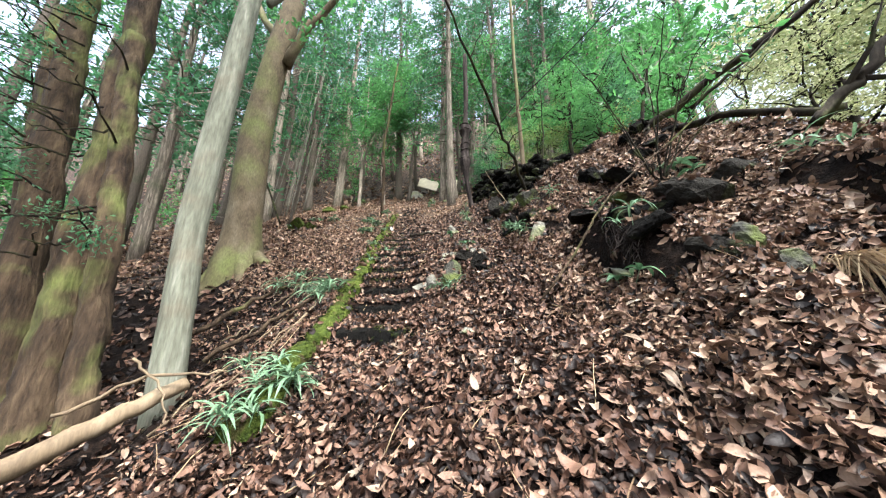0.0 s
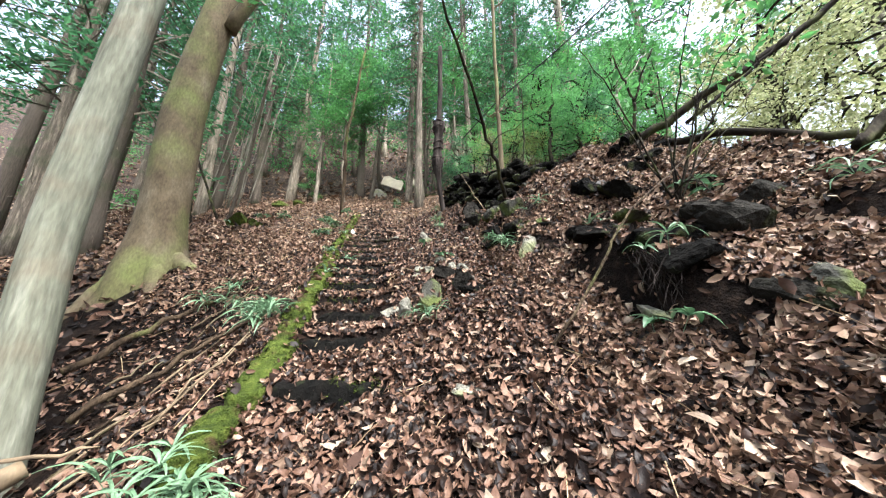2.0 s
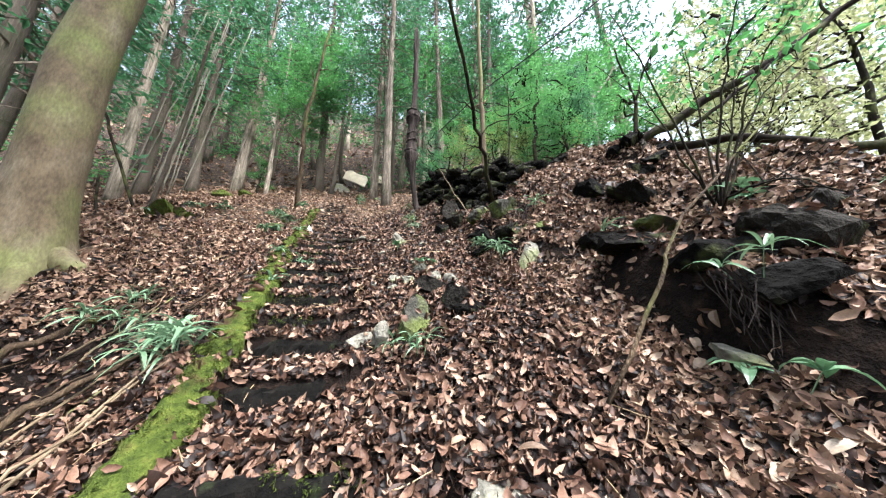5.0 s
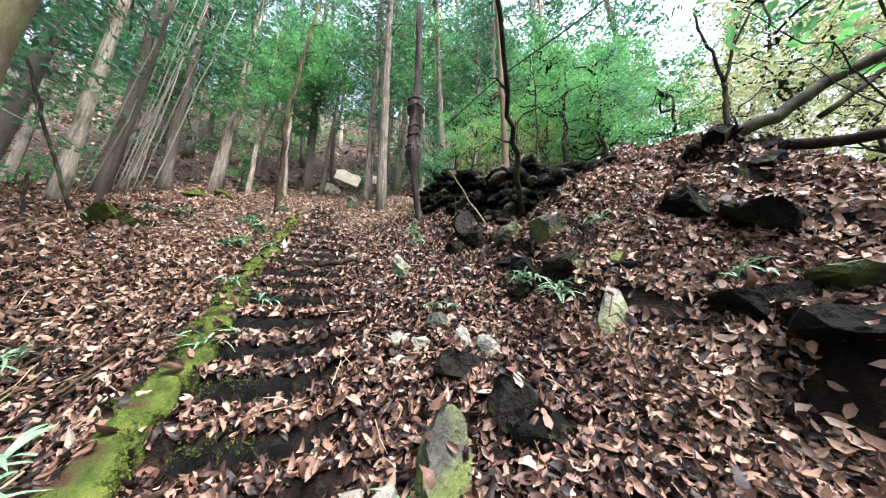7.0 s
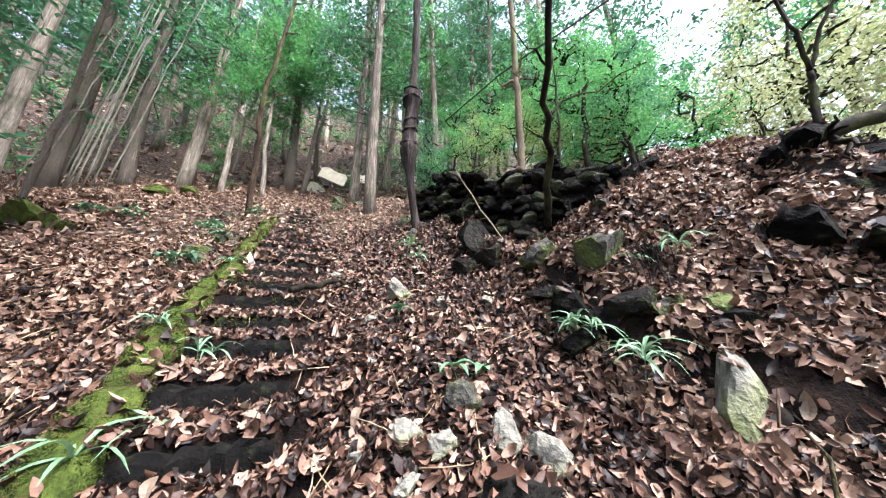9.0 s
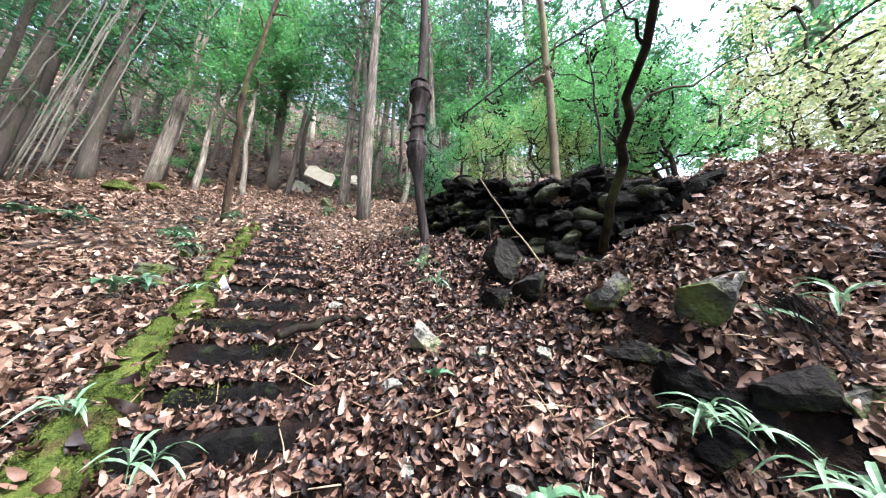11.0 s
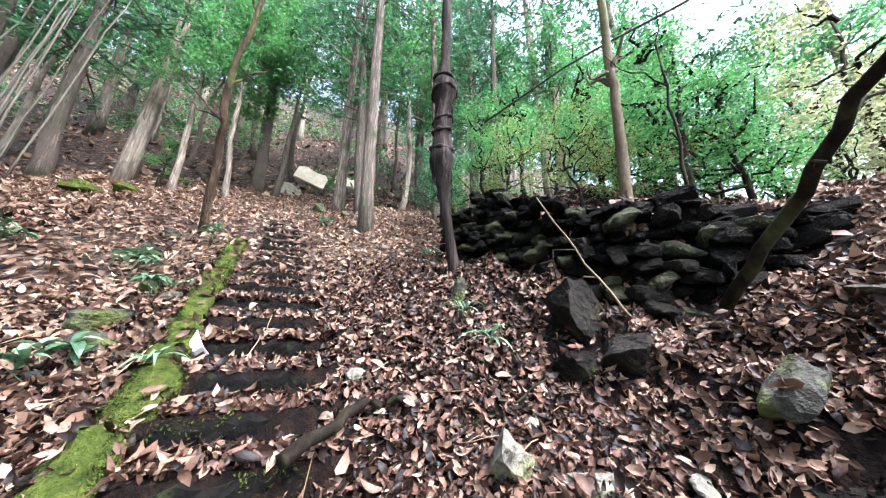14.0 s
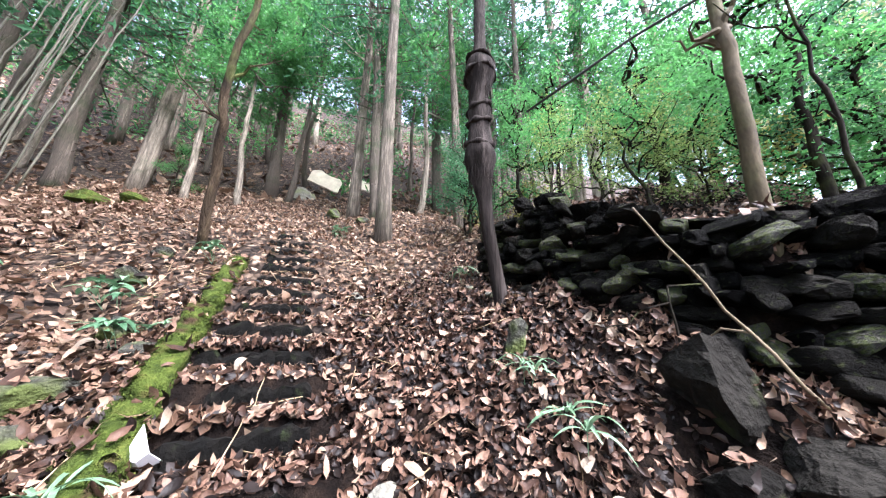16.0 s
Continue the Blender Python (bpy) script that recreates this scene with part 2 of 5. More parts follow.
STEP_Y = [2.57, 3.08, 3.43, 3.68, 4.01, 4.27, 4.57, 4.89, 5.12, 5.4, 5.65, 5.9, 6.17, 6.4, 6.66, 6.93, 7.19, 7.45, 7.71, 7.97, 8.25, 8.53, 8.82, 9.1]
RISE = 0.13


def ledge_x(y):
    """Line of the undercut ledge along the foot of the bank."""
    return np.interp(y, [0.6, 1.2, 1.6, 2.1, 2.7, 3.05, 3.3, 3.6, 4.7, 5.4, 6.0], [2.0, 1.8, 1.55, 1.36, 1.4, 1.55, 1.3, 1.15, 1.1, 1.02, 0.95])


def treads(x, y):
    """Flattened treads between the step fronts, fading out beside the flight."""
    ys = np.array(STEP_Y)
    i = np.clip(np.searchsorted(ys, y) - 1, 0, len(ys) - 2)
    p = np.clip((y - ys[i]) / (ys[i + 1] - ys[i]), 0, 1)
    d = x - curb_x(y)
    on = step01(d, 0.02, 0.12) * (1 - step01(d, 0.72, 1.0)) * (y > ys[0]) * (y < ys[-1])
    return RISE * (0.5 - p) * on


def height(x, y, rough=True):
    """The ground: hillside, gully beside the lower flight, stony bank with its crest."""
    x, y = np.asarray(x, float), np.asarray(y, float)
    z = profile(y)
    d = curb_x(y) - x
    left = np.maximum(d - 0.1, 0)
    gully = 1 - step01(y, 3.6, 6.2)
    z = z - 0.13 * np.minimum(left, 14) - gully * (0.4 * step01(left, 0.02, 0.6) + 0.2 * step01(left, 0.6, 1.2)) - 0.25 * step01(left, 1.5, 4) * (1 - step01(y, 6, 9))
    crest = np.interp(y, [0.5, 1.8, 3.0, 4.2], [0.84, 0.88, 1.0, 1.09])
    bank = crest * np.interp(x, [-0.5, 0.0, 0.5, 0.85, 1.2, 1.5, 1.9, 2.5, 3.0, 3.6, 5, 9, 40], [0, 0.16, 0.36, 0.52, 0.8, 1.18, 1.5, 1.84, 2.05, 2.2, 1.9, 1.2, 1.0])
    bank = bank - 0.16 * step01(x, 1.4, 1.8) * (1 - step01(x, 2.0, 2.9)) * (1 - step01(y, 2.6, 3.4))
    lx = ledge_x(y)
    drop = np.interp(y, [1.3, 1.7, 2.0, 2.5, 2.8, 3.4, 5.3, 5.8], [0.0, 0.18, 0.26, 0.2, 0.1, 0.11, 0.17, 0.0])
    bank = bank - drop * step01(x, lx - 1.0, lx - 0.12) * (1 - step01(x, lx - 0.04, lx + 0.05))
    low = np.interp(x, [-0.5, 0.5, 1.2, 2.5, 6, 40], [0, 0.22, 0.35, 0.55, 0.5, 0.2])
    line = np.interp(x, [0.6, 0.92, 1.5, 2.2, 3.0, 5.0], [7.4, 6.8, 5.2, 4.6, 4.6, 5.0])
    k = step01(y - line, -0.12, 0.05)
    upper = np.interp(x, [-0.5, 0.6, 0.9, 1.4, 2.2, 3.5, 6, 40], [0, 0.38, 0.5, 1.28, 1.6, 2.1, 1.9, 0.8])
    fade = step01(y, 6.6, 8.6)
    foot = step01(y, 4.1, 4.8) * step01(x, 0.9, 1.5) * (1 - step01(x, 1.9, 2.6))
    z = z + np.where(k > 0, (bank - 0.34 * foot) * (1 - k) + (upper * (1 - fade) + low * fade) * k, bank - 0.34 * foot)
    z = z + treads(x, y)
    if rough:
        near = 1 - step01(np.hypot(x, y - 4), 8, 30)
        b = step01(x, 0.3, 1.4) * near
        dc = x - curb_x(y)
        worn = 1 - 0.75 * step01(dc, -0.15, 0.1) * (1 - step01(dc, 0.7, 1.1)) * (y < 9)
        z = z + worn * (0.06 * vnoise(x * 1.1, y * 1.1, 1) + 0.03 * vnoise(x * 3.1, y * 3.1, 2) + 0.012 * vnoise(x * 9, y * 9, 3))
        z = z + b * (0.16 * vnoise(x * 1.7, y * 1.7, 5) + 0.09 * vnoise(x * 4.1, y * 4.1, 6))
        # ledges with steep bare fronts on the bank and the gully side
        q = (bank + 0.5 * vnoise(x * 0.9, y * 0.9, 8) + 0.16 * vnoise(x * 3.3, y * 3.3, 9)) / 0.46
        fr = q - np.floor(q)
        cut = step01(x, 0.75, 1.25) * (1 - step01(x, 3.2, 4)) * near * (0.35 + 0.65 * step01(vnoise(x * 0.8 + 4, y * 0.8, 10), -0.35, 0.25)) * (1 - k)
        z = z + 0.02 * b * vnoise(x * 14, y * 14, 12) + cut * 0.46 * 0.65 * (step01(fr, 0.62, 0.86) - fr + 0.26)
        q = (left * 0.45 + 0.3 * vnoise(x * 1.1, y * 1.1, 11)) / 0.3
        fr = q - np.floor(q)
        z = z - gully * step01(left, 0.25, 0.7) * (1 - step01(left, 2.2, 3.0)) * 0.2 * (step01(fr, 0.6, 0.9) - fr + 0.25)
        z = z + (1 - near) * 0.6 * vnoise(x * 0.12, y * 0.12, 7)
    return z


def ground_z(x, y):
    return float(height(np.array([x]), np.array([y]))[0])


def mesh_from(name, verts, faces, mat, smooth=False):
    me = bpy.data.meshes.new(name)
    me.from_pydata(verts if isinstance(verts, list) else verts.tolist(), [], faces if isinstance(faces, list) else faces.tolist())
    me.materials.append(mat)
    if smooth:
        me.polygons.foreach_set("use_smooth", np.ones(len(me.polygons), bool))
    me.update()
    return me


def part(name, me, parent=None, label=""):
    ob = new(name, me)
    if parent:
        ob.parent = parent
    if label:
        ob["label"] = label
    return ob


def thing(name, x, y, z, label, category, group="", kind="", turn=0.0):
    ob = new(name)
    ob.matrix_basis = pose(x, y, z, 0, 0, turn)
    return tagged(ob, label, category, group, kind)


def tube(points, radii, sides=10, wob=0.0, seed=0, flare=0.0, lobes=5, foot=0.9):
    """A tapered, slightly lumpy limb along points, capped. flare widens its foot with root lobes."""
    rg = np.random.RandomState(seed)
    pts = np.array(points, float)
    n = len(pts)
    tan = np.gradient(pts, axis=0)
    tan /= np.linalg.norm(tan, axis=1)[:, None] + 1e-9
    ref = np.array([1.0, 0.1, 0.05])
    verts = []
    ang = np.linspace(0, 2 * np.pi, sides, endpoint=False)
    ph = rg.rand() * 6
    for i in range(n):
        u = ref - tan[i] * ref.dot(tan[i])
        u /= np.linalg.norm(u) + 1e-9
        v = np.cross(tan[i], u)
        r = radii[i] * (1 + wob * (0.6 * np.sin(ang * 3 + ph + i * 0.35) + rg.uniform(-0.4, 0.4, sides)))
        if flare:
            f = max(0.0, 1 - max(0.0, pts[i][2] - pts[0][2]) / foot)
            r = r * (1 + flare * f * f * (0.55 + 0.6 * np.abs(np.sin(ang * lobes / 2 + ph))))
        verts += [pts[i] + r[j] * (np.cos(ang[j]) * u + np.sin(ang[j]) * v) for j in range(sides)]
    faces = [(i * sides + j, i * sides + (j + 1) % sides, (i + 1) * sides + (j + 1) % sides, (i + 1) * sides + j) for i in range(n - 1) for j in range(sides)]
    verts += [pts[0], pts[-1]]
    faces += [(len(verts) - 2, (j + 1) % sides, j) for j in range(sides)]
    faces += [(len(verts) - 1, (n - 1) * sides + j, (n - 1) * sides + (j + 1) % sides) for j in range(sides)]
    return [tuple(v) for v in verts], faces


def merged(pieces):
    verts, faces = [], []
    for v, f in pieces:
        k = len(verts)
        verts += v
        faces += [tuple(i + k for i in q) for q in f]
    return verts, faces


def bend(a, b, n=10, sag=0.0, wander=0.0, seed=0):
    """n points from a to b that wander like a grown stem."""
    rg = np.random.RandomState(seed)
    a, b = np.array(a, float), np.array(b, float)
    t = np.linspace(0, 1, n)
    p = a + (b - a) * t[:, None]
    side = np.cumsum(rg.normal(0, 1, (n, 3)), axis=0)
    side -= side[0] + (side[-1] - side[0]) * t[:, None]
    p += side * wander
    p[:, 2] -= sag * 4 * t * (1 - t)
    return p


def leaf_cloud(rg, centres, spread, n, length, width, droop=0.0, fold=0.15, up=0.6, flat=1.0):
    """n small folded leaves round the centres: arrays of verts and faces, each leaf an island of two triangles."""
    c = centres[rg.randint(0, len(centres), n)] + rg.normal(0, 1, (n, 3)) * spread
    d = rg.normal(0, 1, (n, 3))
    d[:, 2] = d[:, 2] * flat - droop
    d /= np.linalg.norm(d, axis=1)[:, None]
    nrm = rg.normal(0, 0.7, (n, 3))
    nrm[:, 2] += up
    s = np.cross(d, nrm)
    s /= np.linalg.norm(s, axis=1)[:, None] + 1e-9
    k = np.cross(s, d)
    ln = (length * rg.uniform(0.6, 1.3, n))[:, None]
    wd = (width * rg.uniform(0.6, 1.3, n))[:, None]
    v = np.stack([c - d * ln / 2, c + s * wd / 2 + k * fold * wd, c + d * ln / 2, c - s * wd / 2 + k * fold * wd], 1).reshape(-1, 3)
    i = np.arange(n)[:, None] * 4
    f = np.concatenate([i + np.array([[0, 1, 2]]), i + np.array([[0, 2, 3]])], 1).reshape(-1, 3)
    return v, f

# ---- ground ----


def axis(lo, hi, step, far, grow=1.16):
    a = list(np.arange(lo, hi + step / 2, step))
    s = step
    while a[-1] < far:
        s *= grow
        a.append(a[-1] + s)
    s = step
    while a[0] > -far:
        s *= grow
        a.insert(0, a[0] - s)
    return np.array(a)


gx, gy = axis(-3.2, 4.2, 0.05, 320), axis(-0.6, 10.5, 0.05, 320)
mx_, my_ = np.meshgrid(gx, gy)
gv = np.stack([mx_, my_, height(mx_, my_)], -1).reshape(-1, 3)
ii = np.arange(len(gx) - 1)[None] + len(gx) * np.arange(len(gy) - 1)[:, None]
gf = np.stack([ii, ii + 1, ii + 1 + len(gx), ii + len(gx)], -1).reshape(-1, 4)
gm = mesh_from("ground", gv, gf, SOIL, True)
gm.materials.append(LEAFY)
gc = gv[gf].mean(1)
gm.polygons.foreach_set("material_index", ((gc[:, 1] > 6.9 + 0.5 * vnoise(gc[:, 0] * 1.5, gc[:, 1] * 1.5, 91)) | (gc[:, 0] < -3.2) & (gc[:, 1] > 5.4) | (gc[:, 0] > 3.6) | (gc[:, 1] < 0.62)).astype(np.int32))
ground = tagged(new("ground", gm), "steep forest hillside of dark soil under brown leaf litter", "ground", kind="structure")

# ---- steps and mossy edging ----


def slab(w, d, h, seed, n=9):
    """A worn, uneven slab, its front edge ragged and its top rounded."""
    rg = np.random.RandomState(seed)
    ring = [(-0.5, 0.0), (-0.5, 0.55), (-0.44, 0.88), (-0.3, 1.0), (0.3, 0.96), (0.5, 0.7), (0.5, 0.0)]
    v, f = [], []
    for i in range(n):
        x = w * (i / (n - 1) - 0.5)
        e = 0.86 if i in (0, n - 1) else 1.0
        dz, dy = rg.normal(0, 0.05) * h, rg.normal(0, 0.03) * d
        v += [(x + rg.normal(0, 0.006), a * d * e + dy + rg.normal(0, 0.006), b * h * e + dz * b + rg.normal(0, 0.004)) for a, b in ring]
    m = len(ring)
    f += [(i * m + j, i * m + (j + 1) % m, (i + 1) * m + (j + 1) % m, (i + 1) * m + j) for i in range(n - 1) for j in range(m)]
    f += [tuple(range(m))[::-1], tuple((n - 1) * m + j for j in range(m))]
    return v, f


for i, y in enumerate(STEP_Y):
    rg = np.random.RandomState(100 + i)
    cx = float(curb_x(y)) + 0.44 + rg.uniform(-0.03, 0.05)
    w = rg.uniform(0.48, 0.62)
    if i == 0:
        cx, w = cx + 0.06, 0.68
    v, f = slab(w, 0.1 if i == 0 else 0.075, 0.22, i, 15)
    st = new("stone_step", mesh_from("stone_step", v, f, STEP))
    st.matrix_basis = pose(cx, y, float(profile(y)) - (0.1 if i == 0 else 0.168), rg.uniform(-4, 4), rg.uniform(-3, 3), rg.uniform(-4, 8))
    tagged(st, "dark wet step edge half buried in fallen leaves", "step", "steps of the hillside path")
    if i in (0, 3, 4, 8, 9, 10):
        sv = np.array(v)
        sv = sv[(sv[:, 2] > 0.1) & (sv[:, 0] * (1 if i in (0, 9) else -1) > -0.05 * w)]
        mv, mf = leaf_cloud(rg, sv, 0.012, 420, 0.02, 0.007)
        tagged(part("moss", mesh_from("moss", mv, mf, MOSS), st), "thin dark green moss on the step edge", kind="stuff")



def beam(pts, w, h, seed, sides=18):
    """A rounded, worn beam swept along points."""
    a = np.linspace(0, 2 * np.pi, sides, endpoint=False)
    cx, cz = np.sign(np.cos(a)) * np.abs(np.cos(a)) ** 0.55, np.sign(np.sin(a)) * np.abs(np.sin(a)) ** 0.55
    n, v = len(pts), []
    for k, p in enumerate(pts):
        e = 0.8 if k in (0, n - 1) else 1.0
        bump = 1 + 0.13 * vnoise(a * 1.6 + seed * 7, np.full(sides, k * 0.55), seed) + 0.07 * vnoise(a * 4, np.full(sides, k * 1.7), seed + 3)
        v += [(p[0] + cx[j] * w * e * bump[j] / 2, p[1], p[2] + cz[j] * h * e * bump[j] / 2) for j in range(sides)]
    f = [(k * sides + j, (k + 1) * sides + j, (k + 1) * sides + (j + 1) % sides, k * sides + (j + 1) % sides) for k in range(n - 1) for j in range(sides)]
    return v, f + [tuple(range(sides)), tuple((n - 1) * sides + j for j in range(sides))[::-1]]


for i, (y0, y1) in enumerate([(1.7, 2.45), (2.5, 3.25), (3.3, 4.0), (4.02, 4.52), (4.58, 5.0), (5.08, 5.62), (5.66, 6.3), (6.34, 7.1), (7.16, 8.05)]):
    jog = 0.025 * math.sin(i * 2.3)
    a = (float(curb_x(y0)) + 0.02 + jog, y0, float(profile(y0)) + 0.035)
    b = (float(curb_x(y1)) + jog, y1, float(profile(y1)) + 0.035)
    pts = bend(a, b, 24, wander=0.004, seed=40 + i)
    v, f = beam(pts, 0.185 + 0.03 * math.sin(0.45 * i + 0.4), 0.16, 50 + i)
    lg = tagged(new("mossy_log", mesh_from("mossy_log", v, f, MOSS, True)), "squared path edging log covered in yellow-green moss", "log", "mossy path edging")
    rgm = np.random.RandomState(150 + i)
    sk = np.array(v)[rgm.randint(0, len(v), 900)]
    sk = sk[vnoise(sk[:, 0] * 7, sk[:, 1] * 7, 55) > -0.2]
    mv, mf = leaf_cloud(rgm, sk, 0.012, 2600, 0.022, 0.007)
    tagged(part("moss", mesh_from("moss", mv, mf, MOSS), lg), "fuzzy yellow-green moss", kind="stuff")

# ---- large trees ----


def trunk_tree(name, x, y, base, path, mat, label, flare, lobes, seed, sides=20, foot=0.9, limbs=()):
    t = thing(name, x, y, base, label, "tree")
    p = np.array([q[:3] for q in path], float)
    rr = [q[3] for q in path]
    u = np.linspace(0, len(p) - 1, 60)
    pts = np.stack([np.interp(u, range(len(p)), p[:, k]) for k in range(3)], 1)
    pts[2:-2] = (pts[:-4] + pts[1:-3] + pts[2:-2] + pts[3:-1] + pts[4:]) / 5
    v, f = tube(pts, np.interp(u, range(len(p)), rr), sides, 0.05, seed, flare, lobes, foot)
    part("trunk", mesh_from("trunk", v, f, mat, True), t)
    for k, (a, b, r0, r1) in enumerate(limbs):
        v, f = tube(bend(a, b, 10, wander=0.05, seed=seed + k), np.linspace(r0, r1, 10), 9, 0.08, seed + k)
        part("limb", mesh_from("limb", v, f, mat, True), t)
    return t


T3 = (-4.05, 5.6)
trunk_tree("large_tree", T3[0], T3[1], ground_z(*T3) - 0.12, [(0.05, 0, -0.7, 0.36), (0.04, 0, 0.1, 0.36), (0.02, 0, 0.6, 0.33), (-0.04, 0, 1.5, 0.31), (-0.1, 0, 3.0, 0.3), (0.06, 0.0, 5.6, 0.26), (0.25, 0.2, 8.5, 0.2), (0.5, 0.3, 13, 0.1)], BARK_SMOOTH,
           "large smooth brown-barked tree with buttress roots and moss", 0.95, 5, 3, 48, foot=2.0, limbs=[((0.3, 0, 5.0), (2.0, -0.3, 8.0), 0.13, 0.04), ((0.25, 0, 5.5), (-1.6, 0.5, 8.5), 0.12, 0.04)])
t3 = bpy.data.objects["large_tree"]
for k, (dx, dy) in enumerate([(0.72, -0.1), (0.45, -0.5), (-0.35, -0.6)]):
    za, zb = 0.4, ground_z(T3[0] + dx * 1.25, T3[1] + dy * 1.25) - t3.matrix_basis.translation.z - 0.12
    v, f = tube(bend((dx * 0.24 + 0.08, dy * 0.24, za), (dx * 1.25, dy * 1.25, zb), 9, sag=0.06, wander=0.015, seed=90 + k), [0.08, 0.13, 0.15, 0.14, 0.12, 0.1, 0.085, 0.07, 0.045], 12, 0.1, k)
    part("root", mesh_from("root", v, f, BARK_SMOOTH, True), t3)
T2 = (-2.53, 2.92)
trunk_tree("slender_tree", T2[0], T2[1], ground_z(*T2) - 0.1, [(0, 0, -0.4, 0.15), (0, 0, 0.0, 0.145), (-0.05, 0, 0.8, 0.136), (-0.13, 0.0, 1.8, 0.132), (-0.08, 0.0, 4.2, 0.125), (-0.1, 0.2, 10, 0.06)], BARK_GREY,
           "slender tree with pale grey-green peeling bark", 0.25, 4, 5, 18, foot=0.8, limbs=[((0.13, 0.1, 5.2), (1.3, 0.9, 7.6), 0.05, 0.02)])


def high_crown(ob, centre, spread, n, seed):
    """The crown far overhead that shades the path."""
    rg = np.random.RandomState(seed)
    cs = np.array(centre) + rg.normal(0, 1, (60, 3)) * np.array(spread)
    v, f = leaf_cloud(rg, cs, 0.35, n, 0.16, 0.075)
    part("crown", mesh_from("crown", v, f, GREEN_MID), ob, "high green crown")


high_crown(t3, (1.2, -0.5, 11.5), (1.9, 1.9, 0.9), 7000, 1)
high_crown(bpy.data.objects["slender_tree"], (1.0, -0.8, 10.0), (1.3, 1.3, 0.7), 3500, 2)


def stem_cluster():
    """Old multi-stemmed tree at the gully's edge, with dark dead twigs and hanging sprays."""
    t = thing("multi_stem_tree", -3.45, 2.9, 0.62, "old multi-stemmed tree with mossy brown furrowed bark", "tree")
    stems = [((0.2, 0.05, -0.35), (-0.62, 0.1, 4.6), 0.125), ((-0.38, 0.2, -0.35), (-0.85, 0.2, 5.8), 0.2), ((-1.02, 0.4, -0.4), (-2.0, 0.4, 5.8), 0.19), ((-1.5, 0.7, -0.4), (-2.9, 0.8, 6.0), 0.16)]
    for k, (a, b, r) in enumerate(stems):
        v, f = tube(bend(a, b, 60, wander=0.008, seed=60 + k), np.linspace(r, r * 0.75, 60), 22, 0.14, 61 + k, 0.35, 5, 0.9)
        part("stem", mesh_from("stem", v, f, BARK_BROWN, True), t)
    rg = np.random.RandomState(5)
    for k in range(40):
        z = rg.uniform(1.2, 5.0)
        a = np.array([rg.uniform(-0.9, 0.4) - 0.2 * z, 0.0, z])
        b = a + np.array([rg.uniform(-0.7, 0.6), rg.uniform(-0.7, -0.15), rg.uniform(-0.35, 0.25)])
        v, f = tube(bend(a, b, 6, wander=0.03, seed=70 + k), np.linspace(0.014, 0.004, 6), 5, 0, k)
        twig = part("twig", mesh_from("twig", v, f, BARK_DARK), t)
        if k % 3 == 0:
            lv, lf = leaf_cloud(rg, bend(a, b, 8)[3:], 0.08, 150, 0.06, 0.02, 0.4)
            tagged(part("leaf_spray", mesh_from("leaf_spray", lv, lf, GREEN_DEEP), twig), "dark green hanging leaf spray", kind="stuff")

    high_crown(t, (-0.6, -0.6, 8.2), (1.5, 1.4, 0.7), 5000, 3)


stem_cluster()

# trunk of a dead palm with matted fibre collars
palm = thing("dead_palm_trunk", 0.65, 6.38, ground_z(0.65, 6.38) - 0.08, "headless dead palm trunk wrapped in dark matted fibre", "tree")
pp = [(0.05, 0, 0.0), (0.0, 0, 0.3), (-0.06, 0, 0.7), (-0.1, 0, 1.1), (-0.11, 0, 1.5), (-0.09, 0, 2.0), (-0.07, 0.0, 2.5), (-0.05, 0, 3.2), (-0.05, 0, 4.65)]
pu = np.linspace(0, 8, 90)
pc = np.stack([np.interp(pu, range(9), [q[k] for q in pp]) for k in range(3)], 1)
pr = np.interp(pc[:, 2], [0, 0.5, 0.9, 1.1, 1.3, 1.42, 1.6, 1.75, 1.95, 2.05, 2.2, 2.32, 2.42, 2.6, 3.0, 4.4, 4.65], [0.058, 0.05, 0.058, 0.088, 0.14, 0.118, 0.09, 0.104, 0.086, 0.1, 0.145, 0.135, 0.072, 0.056, 0.058, 0.06, 0.056])
v, f = tube(pc, pr + 0.006 * np.sin(pc[:, 2] * 55) * (pc[:, 2] > 2.5), 18, 0.06, 9)
part("trunk", mesh_from("trunk", v, f, FIBRE, True), palm)
for k, (z, r) in enumerate([(1.42, 0.115), (1.66, 0.095), (1.8, 0.1), (2.18, 0.135), (2.34, 0.12)]):
    a = np.linspace(0, 2 * np.pi, 25)
    x0 = np.interp(z, [q[2] for q in pp], [q[0] for q in pp])
    ring = np.stack([x0 + r * np.cos(a), r * np.sin(a), z + 0.03 * np.sin(a + k)], 1)
    v, f = tube(ring, [0.02 + 0.01 * math.sin(j * 1.3 + k) for j in range(25)], 8, 0.3, k)
    part("fibre_collar", mesh_from("fibre_collar", v, f, FIBRE, True), palm)
rg = np.random.RandomState(31)
shag = []
for k in range(150):
    a, z = rg.uniform(0, 6.28), rg.choice([1.4, 1.35, 1.25, 2.05, 2.2])
    x0 = np.interp(z, [q[2] for q in pp], [q[0] for q in pp])
    p0 = np.array([x0 + 0.09 * math.cos(a), 0.09 * math.sin(a), z])
    p1 = p0 + np.array([0.015 * math.cos(a), 0.015 * math.sin(a), -rg.uniform(0.12, 0.4)])
    shag.append(tube(bend(p0, p1, 4, wander=0.006, seed=k), [0.004, 0.004, 0.003, 0.0015], 3))
tagged(part("fibre_fringe", mesh_from("fibre_fringe", *merged(shag), FIBRE), palm), "ragged hanging brown fibre", kind="stuff")

